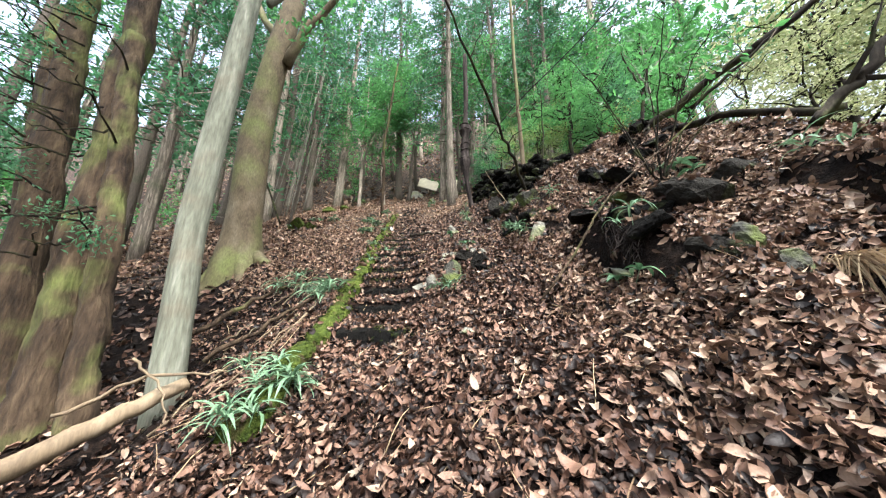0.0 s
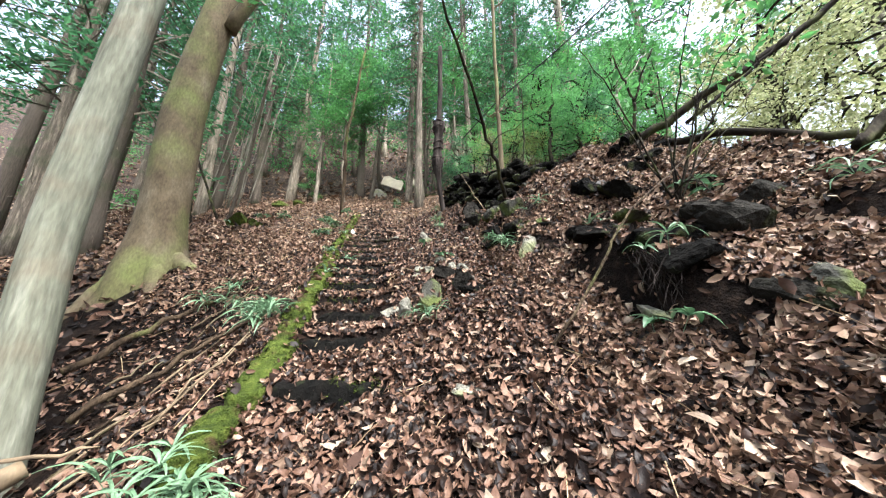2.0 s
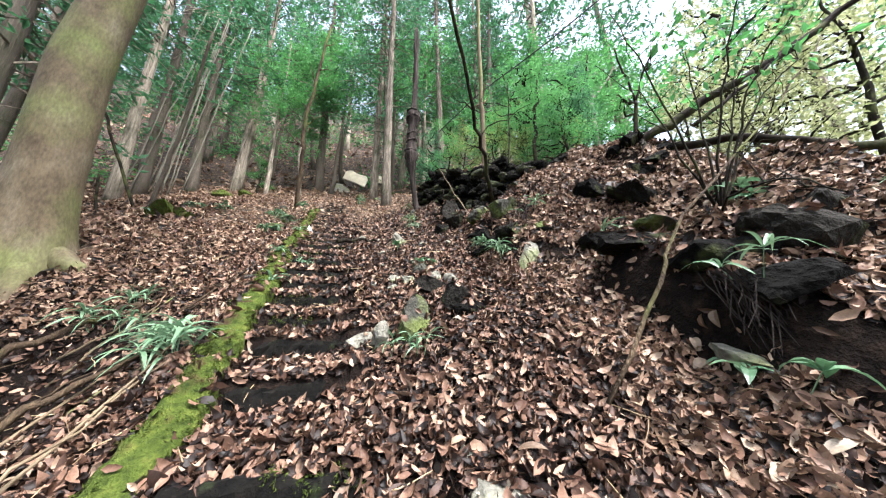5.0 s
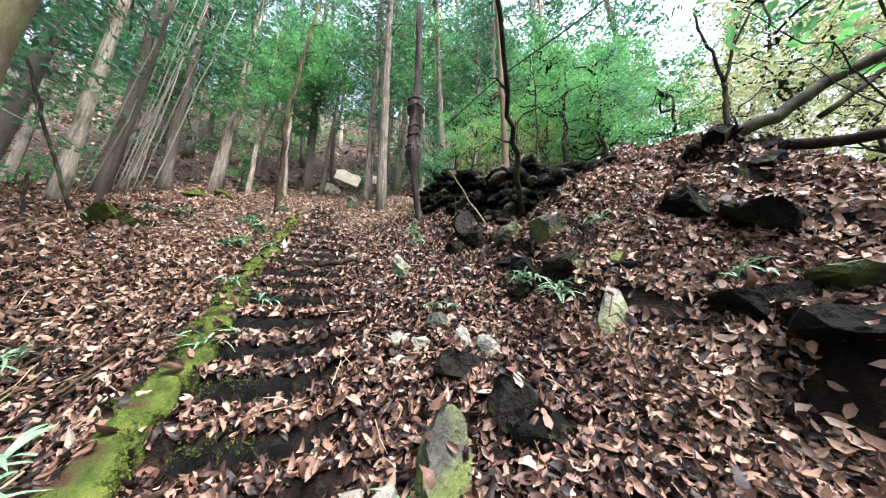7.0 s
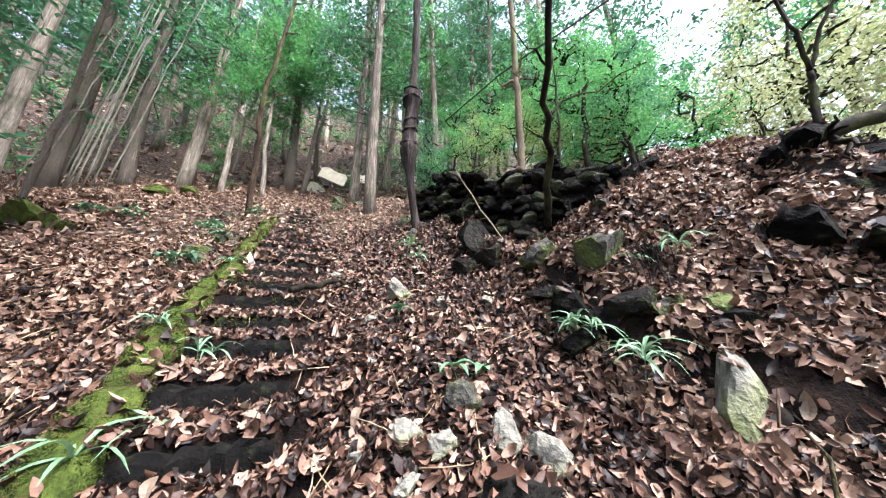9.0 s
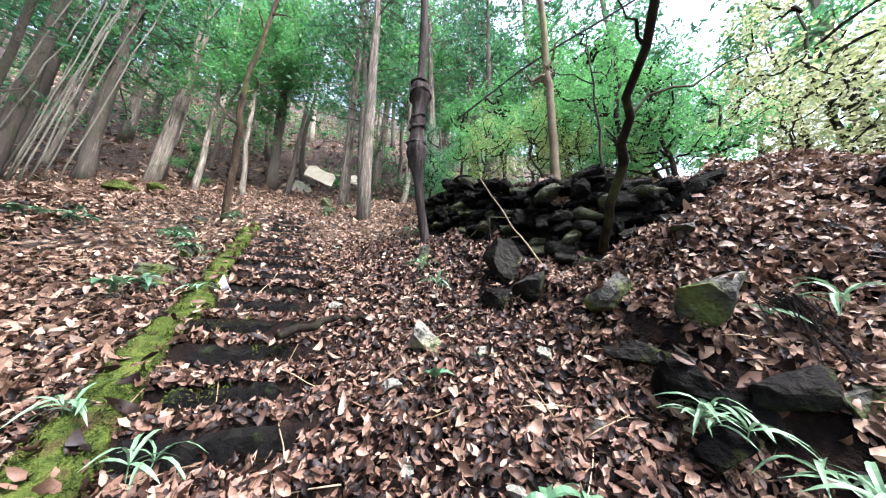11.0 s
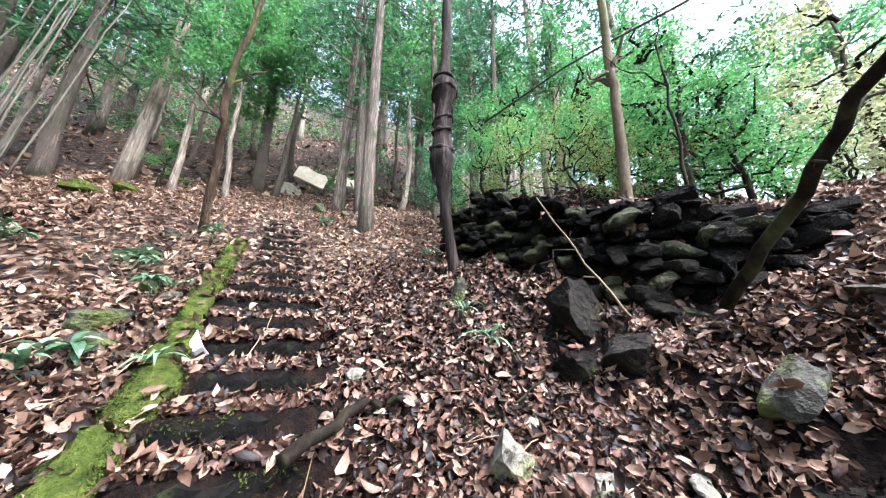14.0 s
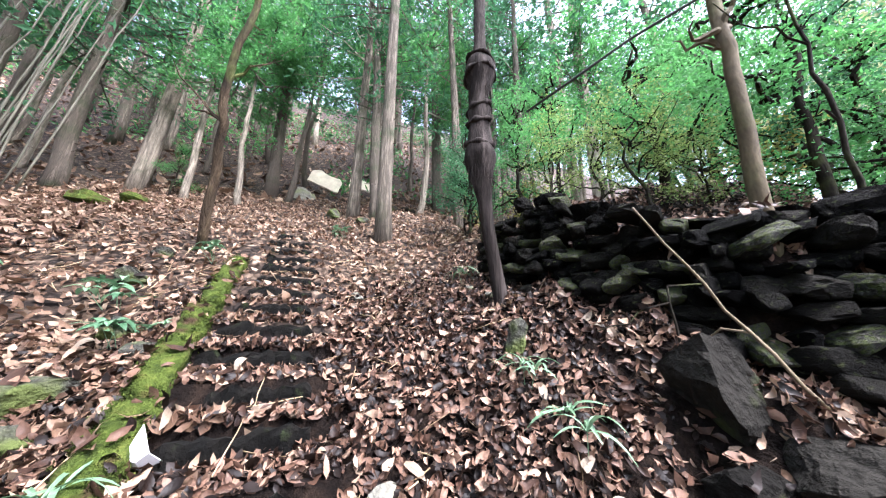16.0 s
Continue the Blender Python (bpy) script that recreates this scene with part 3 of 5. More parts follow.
# ---- rocks ----
ico = bmesh.new()
bmesh.ops.create_icosphere(ico, subdivisions=3, radius=1.0)
ICO_V = np.array([v.co[:] for v in ico.verts])
ICO_F = [tuple(v.index for v in fc.verts) for fc in ico.faces]
ico.free()


def rock_mesh(seed, size, mat, cuts=9, lump=0.13, name="rock", block=0.0):
    """An angular stone: a ball, or a rounded block, cut by planes, then roughened."""
    rg = np.random.RandomState(seed)
    v = ICO_V.copy()
    if block:
        v = np.sign(v) * np.abs(v) ** block * 0.8
    for _ in range(cuts):
        n = rg.normal(0, 1, 3)
        n /= np.linalg.norm(n)
        d = rg.uniform(0.38, 0.75)
        over = np.maximum(v @ n - d, 0)
        v -= over[:, None] * n
    v *= 1.22
    v *= 1 + lump * (vnoise(v[:, 0] * 2.3 + seed, v[:, 1] * 2.3 + v[:, 2] * 1.7, seed) + 0.55 * vnoise(v[:, 0] * 5 + v[:, 2] * 4, v[:, 1] * 5, seed + 1) + 0.3 * vnoise(v[:, 0] * 12 - v[:, 2] * 9, v[:, 1] * 11, seed + 2))[:, None]
    return mesh_from(name, v * np.array(size), ICO_F, mat)


def rock(x, y, size, mat, seed, label, turn=(0, 0, 0), sink=0.35, z=None, name="rock", group=""):
    ob = new(name, rock_mesh(seed, size, mat, name=name))
    ob.matrix_basis = pose(x, y, (ground_z(x, y) if z is None else z) + size[2] * (1 - 2 * sink), *turn)
    if size[0] > 0.12:
        PERCH.append((x, y, size, ob.matrix_basis.copy(), ob.data))
    return tagged(ob, label, "rock", group)


PERCH = [(0, 1, (0.12, 0.35), o.matrix_basis.copy(), o.data) for o in scene.objects if o.name.startswith("mossy_log")]
PALE, DARK, MOSSY = "pale grey lichen-spotted stone among fallen leaves", "dark weathered boulder half buried in the bank", "grey boulder with yellow-green moss in the bank"
rock(0.2, 5.02, (0.13, 0.09, 0.12), ROCK_GREY, 1, "pale angular stone lying on the leaf litter", (25, 10, 30), 0.2)
rock(0.46, 4.82, (0.13, 0.07, 0.03), ROCK_GREY, 2, "flat pale stone lying on the leaf litter", (12, 0, -20), 0.2)
rock(1.2, 3.44, (0.15, 0.08, 0.17), ROCK_GREY, 3, PALE, (-8, 10, 10), 0.2)
rock(0.12, 3.28, (0.19, 0.12, 0.16), ROCK_MOSSY, 4, "mossy grey rock poking through the leaves", (20, 25, 35), 0.4)
rock(0.34, 3.62, (0.17, 0.1, 0.1), ROCK_DARK, 5, DARK, (0, 10, 20), 0.4)
rock(0.55, 3.25, (0.22, 0.12, 0.1), ROCK_DARK, 6, DARK, (0, 10, 0), 0.5)
for k, (x, y, sx, sy, sz, m) in enumerate([(0.05, 4.01, 0.09, 0.06, 0.05, ROCK_GREY), (0.16, 3.9, 0.06, 0.05, 0.06, ROCK_GREY), (0.42, 3.84, 0.08, 0.06, 0.08, ROCK_GREY), (0.49, 3.73, 0.08, 0.06, 0.06, ROCK_GREY), (0.29, 4.02, 0.1, 0.07, 0.06, ROCK_MOSSY), (-0.13, 3.21, 0.07, 0.05, 0.11, ROCK_GREY), (-0.22, 3.34, 0.12, 0.07, 0.05, ROCK_GREY), (0.41, 3.31, 0.16, 0.1, 0.12, ROCK_DARK), (0.42, 5.14, 0.05, 0.04, 0.03, ROCK_GREY), (0.2, 2.25, 0.1, 0.07, 0.04, ROCK_GREY)]):
    rock(x, y, (sx, sy, sz), m, 20 + k, "grey stone half sunk in the leaf litter" if m is ROCK_GREY else "dark mossy stone half sunk in the leaf litter", (12 * math.sin(k), 10 * math.cos(2 * k), 37 * k), 0.22, group="stones of the path")
rock(0.52, 6.02, (0.07, 0.05, 0.13), ROCK_MOSSY, 7, "small mossy upright stone beside the palm trunk", (10, 10, 0), 0.3)
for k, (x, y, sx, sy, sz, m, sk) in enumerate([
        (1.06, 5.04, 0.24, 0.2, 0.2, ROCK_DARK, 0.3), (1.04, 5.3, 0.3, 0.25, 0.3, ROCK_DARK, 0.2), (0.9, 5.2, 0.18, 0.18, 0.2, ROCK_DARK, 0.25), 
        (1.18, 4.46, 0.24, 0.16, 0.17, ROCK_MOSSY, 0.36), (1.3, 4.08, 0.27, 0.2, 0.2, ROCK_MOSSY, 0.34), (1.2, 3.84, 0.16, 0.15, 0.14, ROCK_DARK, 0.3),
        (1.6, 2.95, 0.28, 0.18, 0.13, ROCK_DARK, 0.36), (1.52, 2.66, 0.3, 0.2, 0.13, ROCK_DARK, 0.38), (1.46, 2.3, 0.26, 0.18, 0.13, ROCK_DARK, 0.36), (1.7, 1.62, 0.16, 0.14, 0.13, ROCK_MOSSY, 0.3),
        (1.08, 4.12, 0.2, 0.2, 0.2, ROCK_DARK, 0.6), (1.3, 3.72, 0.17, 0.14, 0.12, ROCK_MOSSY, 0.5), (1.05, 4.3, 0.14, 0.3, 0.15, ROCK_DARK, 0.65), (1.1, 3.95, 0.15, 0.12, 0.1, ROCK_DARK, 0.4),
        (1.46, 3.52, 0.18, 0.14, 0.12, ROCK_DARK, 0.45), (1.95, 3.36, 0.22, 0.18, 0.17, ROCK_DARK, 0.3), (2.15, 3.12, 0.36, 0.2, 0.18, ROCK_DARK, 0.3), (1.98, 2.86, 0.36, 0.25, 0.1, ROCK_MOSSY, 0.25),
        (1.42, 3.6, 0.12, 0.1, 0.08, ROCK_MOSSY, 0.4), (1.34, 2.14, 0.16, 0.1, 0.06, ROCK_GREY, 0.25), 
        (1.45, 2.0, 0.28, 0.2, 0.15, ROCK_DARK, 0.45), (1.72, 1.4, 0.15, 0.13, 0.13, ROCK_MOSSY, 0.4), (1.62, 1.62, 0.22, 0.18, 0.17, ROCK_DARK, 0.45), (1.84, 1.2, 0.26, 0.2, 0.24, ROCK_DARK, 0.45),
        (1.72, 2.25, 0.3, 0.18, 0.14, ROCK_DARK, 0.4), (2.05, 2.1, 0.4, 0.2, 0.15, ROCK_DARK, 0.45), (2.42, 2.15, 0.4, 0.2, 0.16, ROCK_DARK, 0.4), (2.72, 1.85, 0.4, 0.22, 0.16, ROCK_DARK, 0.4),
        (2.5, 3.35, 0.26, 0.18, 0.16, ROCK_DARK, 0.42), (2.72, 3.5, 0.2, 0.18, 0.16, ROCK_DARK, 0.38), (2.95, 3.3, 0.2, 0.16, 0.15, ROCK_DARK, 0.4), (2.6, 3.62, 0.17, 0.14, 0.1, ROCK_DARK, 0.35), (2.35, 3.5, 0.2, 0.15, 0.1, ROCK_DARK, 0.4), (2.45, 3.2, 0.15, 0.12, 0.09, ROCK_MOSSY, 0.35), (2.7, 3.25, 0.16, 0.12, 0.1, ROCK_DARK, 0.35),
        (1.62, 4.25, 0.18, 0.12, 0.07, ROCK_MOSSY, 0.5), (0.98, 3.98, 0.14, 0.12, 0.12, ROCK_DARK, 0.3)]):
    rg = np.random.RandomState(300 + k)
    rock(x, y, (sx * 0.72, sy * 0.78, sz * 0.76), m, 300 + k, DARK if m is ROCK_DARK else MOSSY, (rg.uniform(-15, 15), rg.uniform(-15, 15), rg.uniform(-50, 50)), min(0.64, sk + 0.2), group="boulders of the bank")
for k, (x, y, s) in enumerate([(-1.72, 6.55, 0.17), (-1.62, 6.3, 0.12), (-1.68, 7.05, 0.14), (-2.05, 7.8, 0.15), (-2.2, 8.4, 0.12), (-1.45, 6.75, 0.1), (0.2, 11.0, 0.2), (-0.5, 12.2, 0.3)]):
    rock(x, y, (s, s * 0.8, s * 0.55), ROCK_MOSSY, 400 + k, "low mossy stone on the leafy slope", (8, 5, 40 * k), 0.35, group="mossy stones of the slope")
for k, (x, y, s) in enumerate([(-4.95, 12.2, 0.42), (-4.5, 12.4, 0.32), (-4.1, 7.9, 0.42), (-3.6, 7.6, 0.3)]):
    rock(x, y, (s, s * 0.7, s * 0.45), MOSS, 415 + k, "low boulder under a coat of green moss", (8, 5, 40 * k), 0.35, group="mossy stones of the slope")
for k in range(26):
    rg = np.random.RandomState(420 + k)
    x, y, s = rg.uniform(-0.5, 0.9), rg.uniform(2.0, 7.5), rg.uniform(0.03, 0.06)
    rock(x, y, (s, s * 0.8, s * 0.6), ROCK_GREY, 440 + k, "small grey pebble among brown leaves", (rg.uniform(-20, 20), 0, rg.uniform(0, 180)), 0.1, group="small stones", name="pebble")

# ---- dry stone wall ----
wall = thing("dry_stone_wall", 0, 0, 0, "collapsing dry stone wall of dark wet stones", "wall", kind="structure")
WALL_X, WALL_Y = [0.86, 0.95, 1.47, 1.95, 2.5], [6.95, 6.62, 5.16, 4.74, 4.5]
rg = np.random.RandomState(77)
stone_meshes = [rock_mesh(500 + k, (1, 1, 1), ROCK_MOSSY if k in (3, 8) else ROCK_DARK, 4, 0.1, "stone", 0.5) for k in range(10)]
seg = np.hypot(np.diff(WALL_X), np.diff(WALL_Y))
cum = np.concatenate([[0], np.cumsum(seg)])
for course in range(16):
    s = rg.uniform(0, 0.15)
    while s < cum[-1]:
        w = rg.choice([0.045, 0.06, 0.085, 0.12])
        px, py = np.interp(s + w, cum, WALL_X), np.interp(s + w, cum, WALL_Y)
        qx, qy = np.interp(s + w + 0.05, cum, WALL_X), np.interp(s + w + 0.05, cum, WALL_Y)
        yaw = math.degrees(math.atan2(qy - py, qx - px)) if s + w < cum[-1] - 0.06 else -30
        nx, ny = math.sin(radians(yaw)), -math.cos(radians(yaw))
        base = ground_z(px + nx * 0.22, py + ny * 0.22)
        top = ground_z(px - nx * 0.35, py - ny * 0.35)
        z = base + 0.02 + course * 0.084 + rg.uniform(-0.025, 0.025)
        if z < top + 0.01 and rg.rand() > 0.03:
            st = part("stone", stone_meshes[rg.randint(10)], wall)
            off = 0.06 - 0.014 * course + rg.uniform(-0.06, 0.06)
            st.matrix_basis = pose(px + nx * off, py + ny * off, z + 0.05, rg.uniform(-14, 14), rg.uniform(-13, 13), yaw + rg.uniform(-25, 25)) @ Matrix.Diagonal((w * 1.12, rg.uniform(0.1, 0.17), rg.uniform(0.04, 0.068), 1))
            if rg.rand() < 0.5:
                PERCH.append((px, py, (0.12, 0.12, 0.1), st.matrix_basis.copy(), st.data))
        s += 2 * w * 0.93
rg = np.random.RandomState(78)
for k in range(16):
    s = rg.uniform(0.1, cum[-1])
    px, py = np.interp(s, cum, WALL_X) + rg.uniform(0.1, 0.45), np.interp(s, cum, WALL_Y) + rg.uniform(0.05, 0.4)
    sz = rg.uniform(0.09, 0.18)
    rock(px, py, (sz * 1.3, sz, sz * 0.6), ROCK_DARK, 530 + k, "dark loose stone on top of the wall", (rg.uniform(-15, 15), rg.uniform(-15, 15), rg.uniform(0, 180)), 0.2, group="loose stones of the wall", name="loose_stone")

# ---- fallen wood, branches ----


def branch(name, pts, r0, r1, mat, label, category="branch", sides=9, wander=0.02, seed=0, n=14, twigs=0, group=""):
    """A limb along a few waypoints, with side twigs as parts."""
    t = thing(name, *pts[0], label, category, group)
    p = np.array(pts, float) - np.array(pts[0], float)
    u = np.linspace(0, len(p) - 1, n)
    q = np.stack([np.interp(u, range(len(p)), p[:, k]) for k in range(3)], 1)
    rg = np.random.RandomState(seed)
    q[1:-1] += rg.normal(0, wander, (n - 2, 3))
    v, f = tube(q, np.linspace(r0, r1, n), sides, 0.1, seed)
    main = part("limb", mesh_from("limb", v, f, mat, True), t)
    for k in range(twigs):
        a = q[rg.randint(n // 3, n)]
        d = rg.normal(0, 1, 3) * np.array([0.5, 0.4, 0.4]) + np.array([0, 0, 0.25])
        v, f = tube(bend(a, a + d * rg.uniform(0.3, 0.9), 6, wander=0.03, seed=seed + k), np.linspace(r1 * 0.7 + 0.002, 0.003, 6), 5, 0, k)
        part("twig", mesh_from("twig", v, f, mat), main)
    return t


branch("fallen_log", [(-3.1, 1.75, 0.45), (-2.8, 2.15, 0.62), (-2.5, 2.52, 0.84), (-2.28, 2.82, 1.02)], 0.085, 0.055, DEADWOOD, "pale barkless log lying at the foot of the slender tree", "log", 14, 0.006, 1, 20)
branch("dead_branch", [(-2.95, 2.45, 0.85), (-2.4, 2.62, 1.12), (-1.9, 2.78, 1.12)], 0.016, 0.01, DEADWOOD, "thin pale dead branch lying across the log", seed=2, wander=0.01)
branch("dead_branch", [(-2.55, 2.55, 1.25), (-2.3, 2.6, 1.02), (-2.12, 2.5, 0.78)], 0.012, 0.006, DEADWOOD, "thin pale dead branch crossed over another", seed=3, wander=0.008)
branch("root", [(-3.2, 3.85, 1.42), (-2.9, 4.2, 1.75), (-2.6, 4.5, 2.05), (-2.3, 4.75, 2.25)], 0.036, 0.022, BARK_BROWN, "thick root exposed on the gully bank", "root", seed=4)
branch("root", [(-2.5, 3.25, 1.15), (-2.2, 3.5, 1.42), (-1.85, 3.75, 1.75), (-1.6, 3.95, 1.95)], 0.03, 0.014, BARK_BROWN, "dark root running along the gully bank", "root", seed=5)
for k in range(26):
    rg = np.random.RandomState(600 + k)
    x, y = rg.uniform(-2.6, -1.5), rg.uniform(2.3, 4.6)
    a, ln = radians(rg.uniform(20, 80)), rg.uniform(0.3, 0.9)
    x1, y1 = x + ln * math.cos(a), y + ln * math.sin(a)
    if x1 > -1.25:
        continue
    branch("dry_stick", [(x, y, ground_z(x, y) + 0.05), (x1, y1, ground_z(x1, y1) + 0.06)], 0.011, 0.005, [BARK_SMOOTH, BARK_BROWN, DEADWOOD][k % 3], "dry fallen stick lying on the gully bank", "stick", 5, 0.012, k, 7, group="sticks of the gully bank")

# fallen tree on the crest of the bank
S = (2.85, 3.42, ground_z(2.85, 3.42))
ft = thing("fallen_tree", *S, "dark dead fallen tree with upturned root stump on the crest", "tree")


def limb(parent, a, b, r0, r1, mat, seed, wander=0.02, n=12, name="limb", label=""):
    v, f = tube(bend(a, b, n, wander=wander, seed=seed), np.linspace(r0, r1, n), 10, 0.12, seed)
    return part(name, mesh_from(name, v, f, mat, True), parent, label)


limb(ft, (-0.1, 0.1, 0.0), (0.78, -0.72, 0.55), 0.055, 0.042, BARK_DARK, 11)
limb(ft, (0.78, -0.72, 0.55), (1.7, -1.6, 1.3), 0.042, 0.024, BARK_DARK, 12)
limb(ft, (0.05, 0.05, 0.0), (0.55, -1.35, -0.8), 0.045, 0.036, BARK_DARK, 13, label="mossy trunk lying along the crest", name="lying_trunk")
limb(ft, (0.2, -0.4, 0.0), (1.0, -1.0, 0.75), 0.022, 0.012, BARK_DARK, 14)
f1 = limb(ft, (-0.12, 0, 0.0), (-0.08, -0.06, 0.55), 0.026, 0.019, BARK_DARK, 15, 0.008)
limb(ft, (-0.08, -0.06, 0.55), (-0.3, -0.1, 1.25), 0.016, 0.009, BARK_DARK, 16, 0.008)
limb(ft, (-0.08, -0.06, 0.55), (0.1, -0.3, 1.2), 0.016, 0.009, BARK_DARK, 17, 0.008)
for k in range(10):
    rg = np.random.RandomState(620 + k)
    limb(ft, (0, 0.05, 0.1), tuple(np.array([rg.uniform(-0.35, 0.25), rg.uniform(-0.25, 0.1), rg.uniform(-0.25, 0.3)])), 0.03, 0.006, BARK_DARK, 630 + k, 0.02, 7, "root")
branch("dead_limb", [(2.62, 1.75, 2.88), (2.85, 1.6, 3.15), (3.15, 1.45, 3.6)], 0.04, 0.028, BARK_DARK, "black dead limb rising from the bank", seed=21, twigs=3)

# shrub on the bank with bare arching stems
sh = thing("bank_shrub", 1.99, 2.41, ground_z(1.99, 2.41), "sparse evergreen shrub with dark arching stems on the bank", "shrub")
rg = np.random.RandomState(17)
tips = []
for k, tip in enumerate([(-0.35, 0.1, 1.0), (-0.75, -0.1, 1.35), (0.1, 0.0, 1.4), (0.45, -0.2, 1.3), (0.75, -0.3, 1.2), (0.3, -0.5, 1.25), (-0.05, -0.5, 1.5), (0.9, -0.1, 0.95), (-0.6, -0.7, -0.25)]):
    q = bend((0, 0, 0), tip, 12, sag=-0.12, wander=0.013, seed=80 + k)
    v, f = tube(q, np.linspace(0.009, 0.003, 12), 6, 0.05, k)
    stem = part("stem", mesh_from("stem", v, f, BARK_DARK, True), sh)
    for j in range(7):
        a = q[rg.randint(4, 12)]
        b = a + np.array([rg.uniform(-0.3, 0.3), rg.uniform(-0.3, 0.25), rg.uniform(0.0, 0.4)])
        v, f = tube(bend(a, b, 5, wander=0.02, seed=j + 9 * k), np.linspace(0.0035, 0.0015, 5), 4)
        part("twig", mesh_from("twig", v, f, BARK_DARK), stem)
        tips.append(b)
lv, lf = leaf_cloud(np.random.RandomState(3), np.array([t for t in tips if t[2] > 1.05]), 0.09, 300, 0.085, 0.042, 0.1)
part("leaves", mesh_from("leaves", lv, lf, GREEN_MID), sh, "glossy green oval leaves")
branch("bare_shoot", [(0.76, 2.3, 1.7), (1.15, 2.3, 2.22), (1.26, 2.3, 2.41), (2.0, 2.28, 3.07), (2.6, 2.2, 3.65), (3.2, 2.1, 4.3)], 0.011, 0.005, BARK_BROWN, "thin bare stem bending up from the bank", "stem", 6, 0.02, 23)
branch("bare_shoot", [(0.65, 3.0, 1.95), (0.95, 3.1, 2.3), (1.0, 3.25, 2.7)], 0.008, 0.004, BARK_BROWN, "thin bare stem bending up from the bank", "stem", 6, 0.02, 24)

# saplings by the wall
branch("leaning_sapling", [(1.47, 4.7, 3.78), (1.2, 4.32, 4.14), (0.95, 3.97, 4.42), (0.4, 3.22, 5.02), (-0.1, 2.55, 5.65)], 0.032, 0.012, BARK_DARK, "slim dark sapling leaning out over the bank", "tree", 10, 0.01, 25, 18, 5)
branch("thin_sapling", [(1.86, 4.95, 4.2), (1.95, 4.9, 5.2), (1.98, 4.9, 6.2)], 0.016, 0.008, BARK_DARK, "thin dark upright sapling behind the wall", "tree", 7, 0.01, 26, 12, 5)
branch("young_tree", [(1.6, 5.2, 4.35), (1.58, 5.14, 5.2), (1.56, 5.08, 6.0), (1.5, 4.9, 9.5)], 0.046, 0.03, BARK_SMOOTH, "young grey-brown tree rooted on top of the wall", "tree", 12, 0.008, 27, 18, 6)
branch("leaning_stick", [(1.25, 5.05, 3.68), (1.05, 5.25, 4.15), (0.88, 5.42, 4.62)], 0.008, 0.005, DEADWOOD, "thin pale stick leaning against the wall", "stick", 6, 0.006, 28, 10, 1)
branch("upright_twig", [(0.92, 5.34, 3.7), (0.93, 5.36, 4.2)], 0.008, 0.004, BARK_DARK, "short dark upright twig beside the rocks", "twig", 5, 0.005, 29, 7, 2)
branch("dead_branch", [(1.15, 6.45, 6.15), (1.75, 5.5, 6.5), (2.4, 4.6, 6.68), (3.2, 3.4, 7.0)], 0.013, 0.012, CABLE, "thin black straight cable strung above the wall", "cable", 6, 0.0, 30, 8).name = "cable"
branch("dead_sapling", [(-4.85, 8.3, 4.38), (-5.5, 8.1, 6.0), (-5.95, 7.95, 7.2)], 0.03, 0.024, BARK_DARK, "dark dead stem leaning away from its foot", "stem", 8, 0.01, 31)
branch("dead_sapling", [(-4.75, 8.5, 4.5), (-4.2, 7.9, 6.4), (-3.7, 7.2, 8.2)], 0.05, 0.03, BARK_CEDAR, "grey dead stem leaning over the slope", "stem", 8, 0.01, 32, twigs=3)
branch("dead_sapling", [(-5.6, 8.5, 4.25), (-5.75, 8.5, 5.2)], 0.03, 0.02, BARK_DARK, "short dark dead stem on the slope", "stem", 8, 0.01, 33)
branch("young_tree", [(-1.94, 8.67, 4.85), (-1.88, 8.3, 6.1), (-1.86, 8.0, 7.0), (-1.7, 7.9, 8.2), (-1.5, 7.8, 10.0)], 0.055, 0.03, BARK_BROWN, "slim forked young tree beside the mossy edging", "tree", 9, 0.015, 34, 20, 7)
branch("half_buried_stick", [(-0.62, 5.28, 3.18), (-0.3, 5.5, 3.3), (-0.05, 5.52, 3.3)], 0.03, 0.018, BARK_DARK, "dark wet stick lying across the steps", "stick", 7, 0.01, 35)
branch("long_twig", [(-0.05, 5.3, 3.2), (0.3, 5.25, 3.24), (0.62, 5.2, 3.4)], 0.009, 0.006, BARK_DARK, "thin dark twig on the leaf litter", "twig", 5, 0.006, 36)

SNAG_FORK = 8.1 - ground_z(5.5, 6.5)
snag = thing("bare_snag", 5.5, 6.5, ground_z(5.5, 6.5) - 0.1, "pale leafless forked snag behind the crest", "tree")
limb(snag, (0, 0, 0), (0.02, 0, SNAG_FORK), 0.07, 0.05, BARK_GREY, 651, 0.012, name="stem")
for k, (dx, dz) in enumerate([(-0.4, 1.0), (1.4, 1.8), (0.4, 1.8)]):
    limb(snag, (0.02, 0, SNAG_FORK), (dx, 0.1 * k, SNAG_FORK + dz), 0.035, 0.012, BARK_GREY, 653 + k, 0.03)
    limb(snag, (dx * 0.6, 0.06 * k, SNAG_FORK + dz * 0.6), (dx * 1.3 + 0.2, 0, SNAG_FORK + dz * 0.8), 0.014, 0.005, BARK_GREY, 660 + k, 0.03)

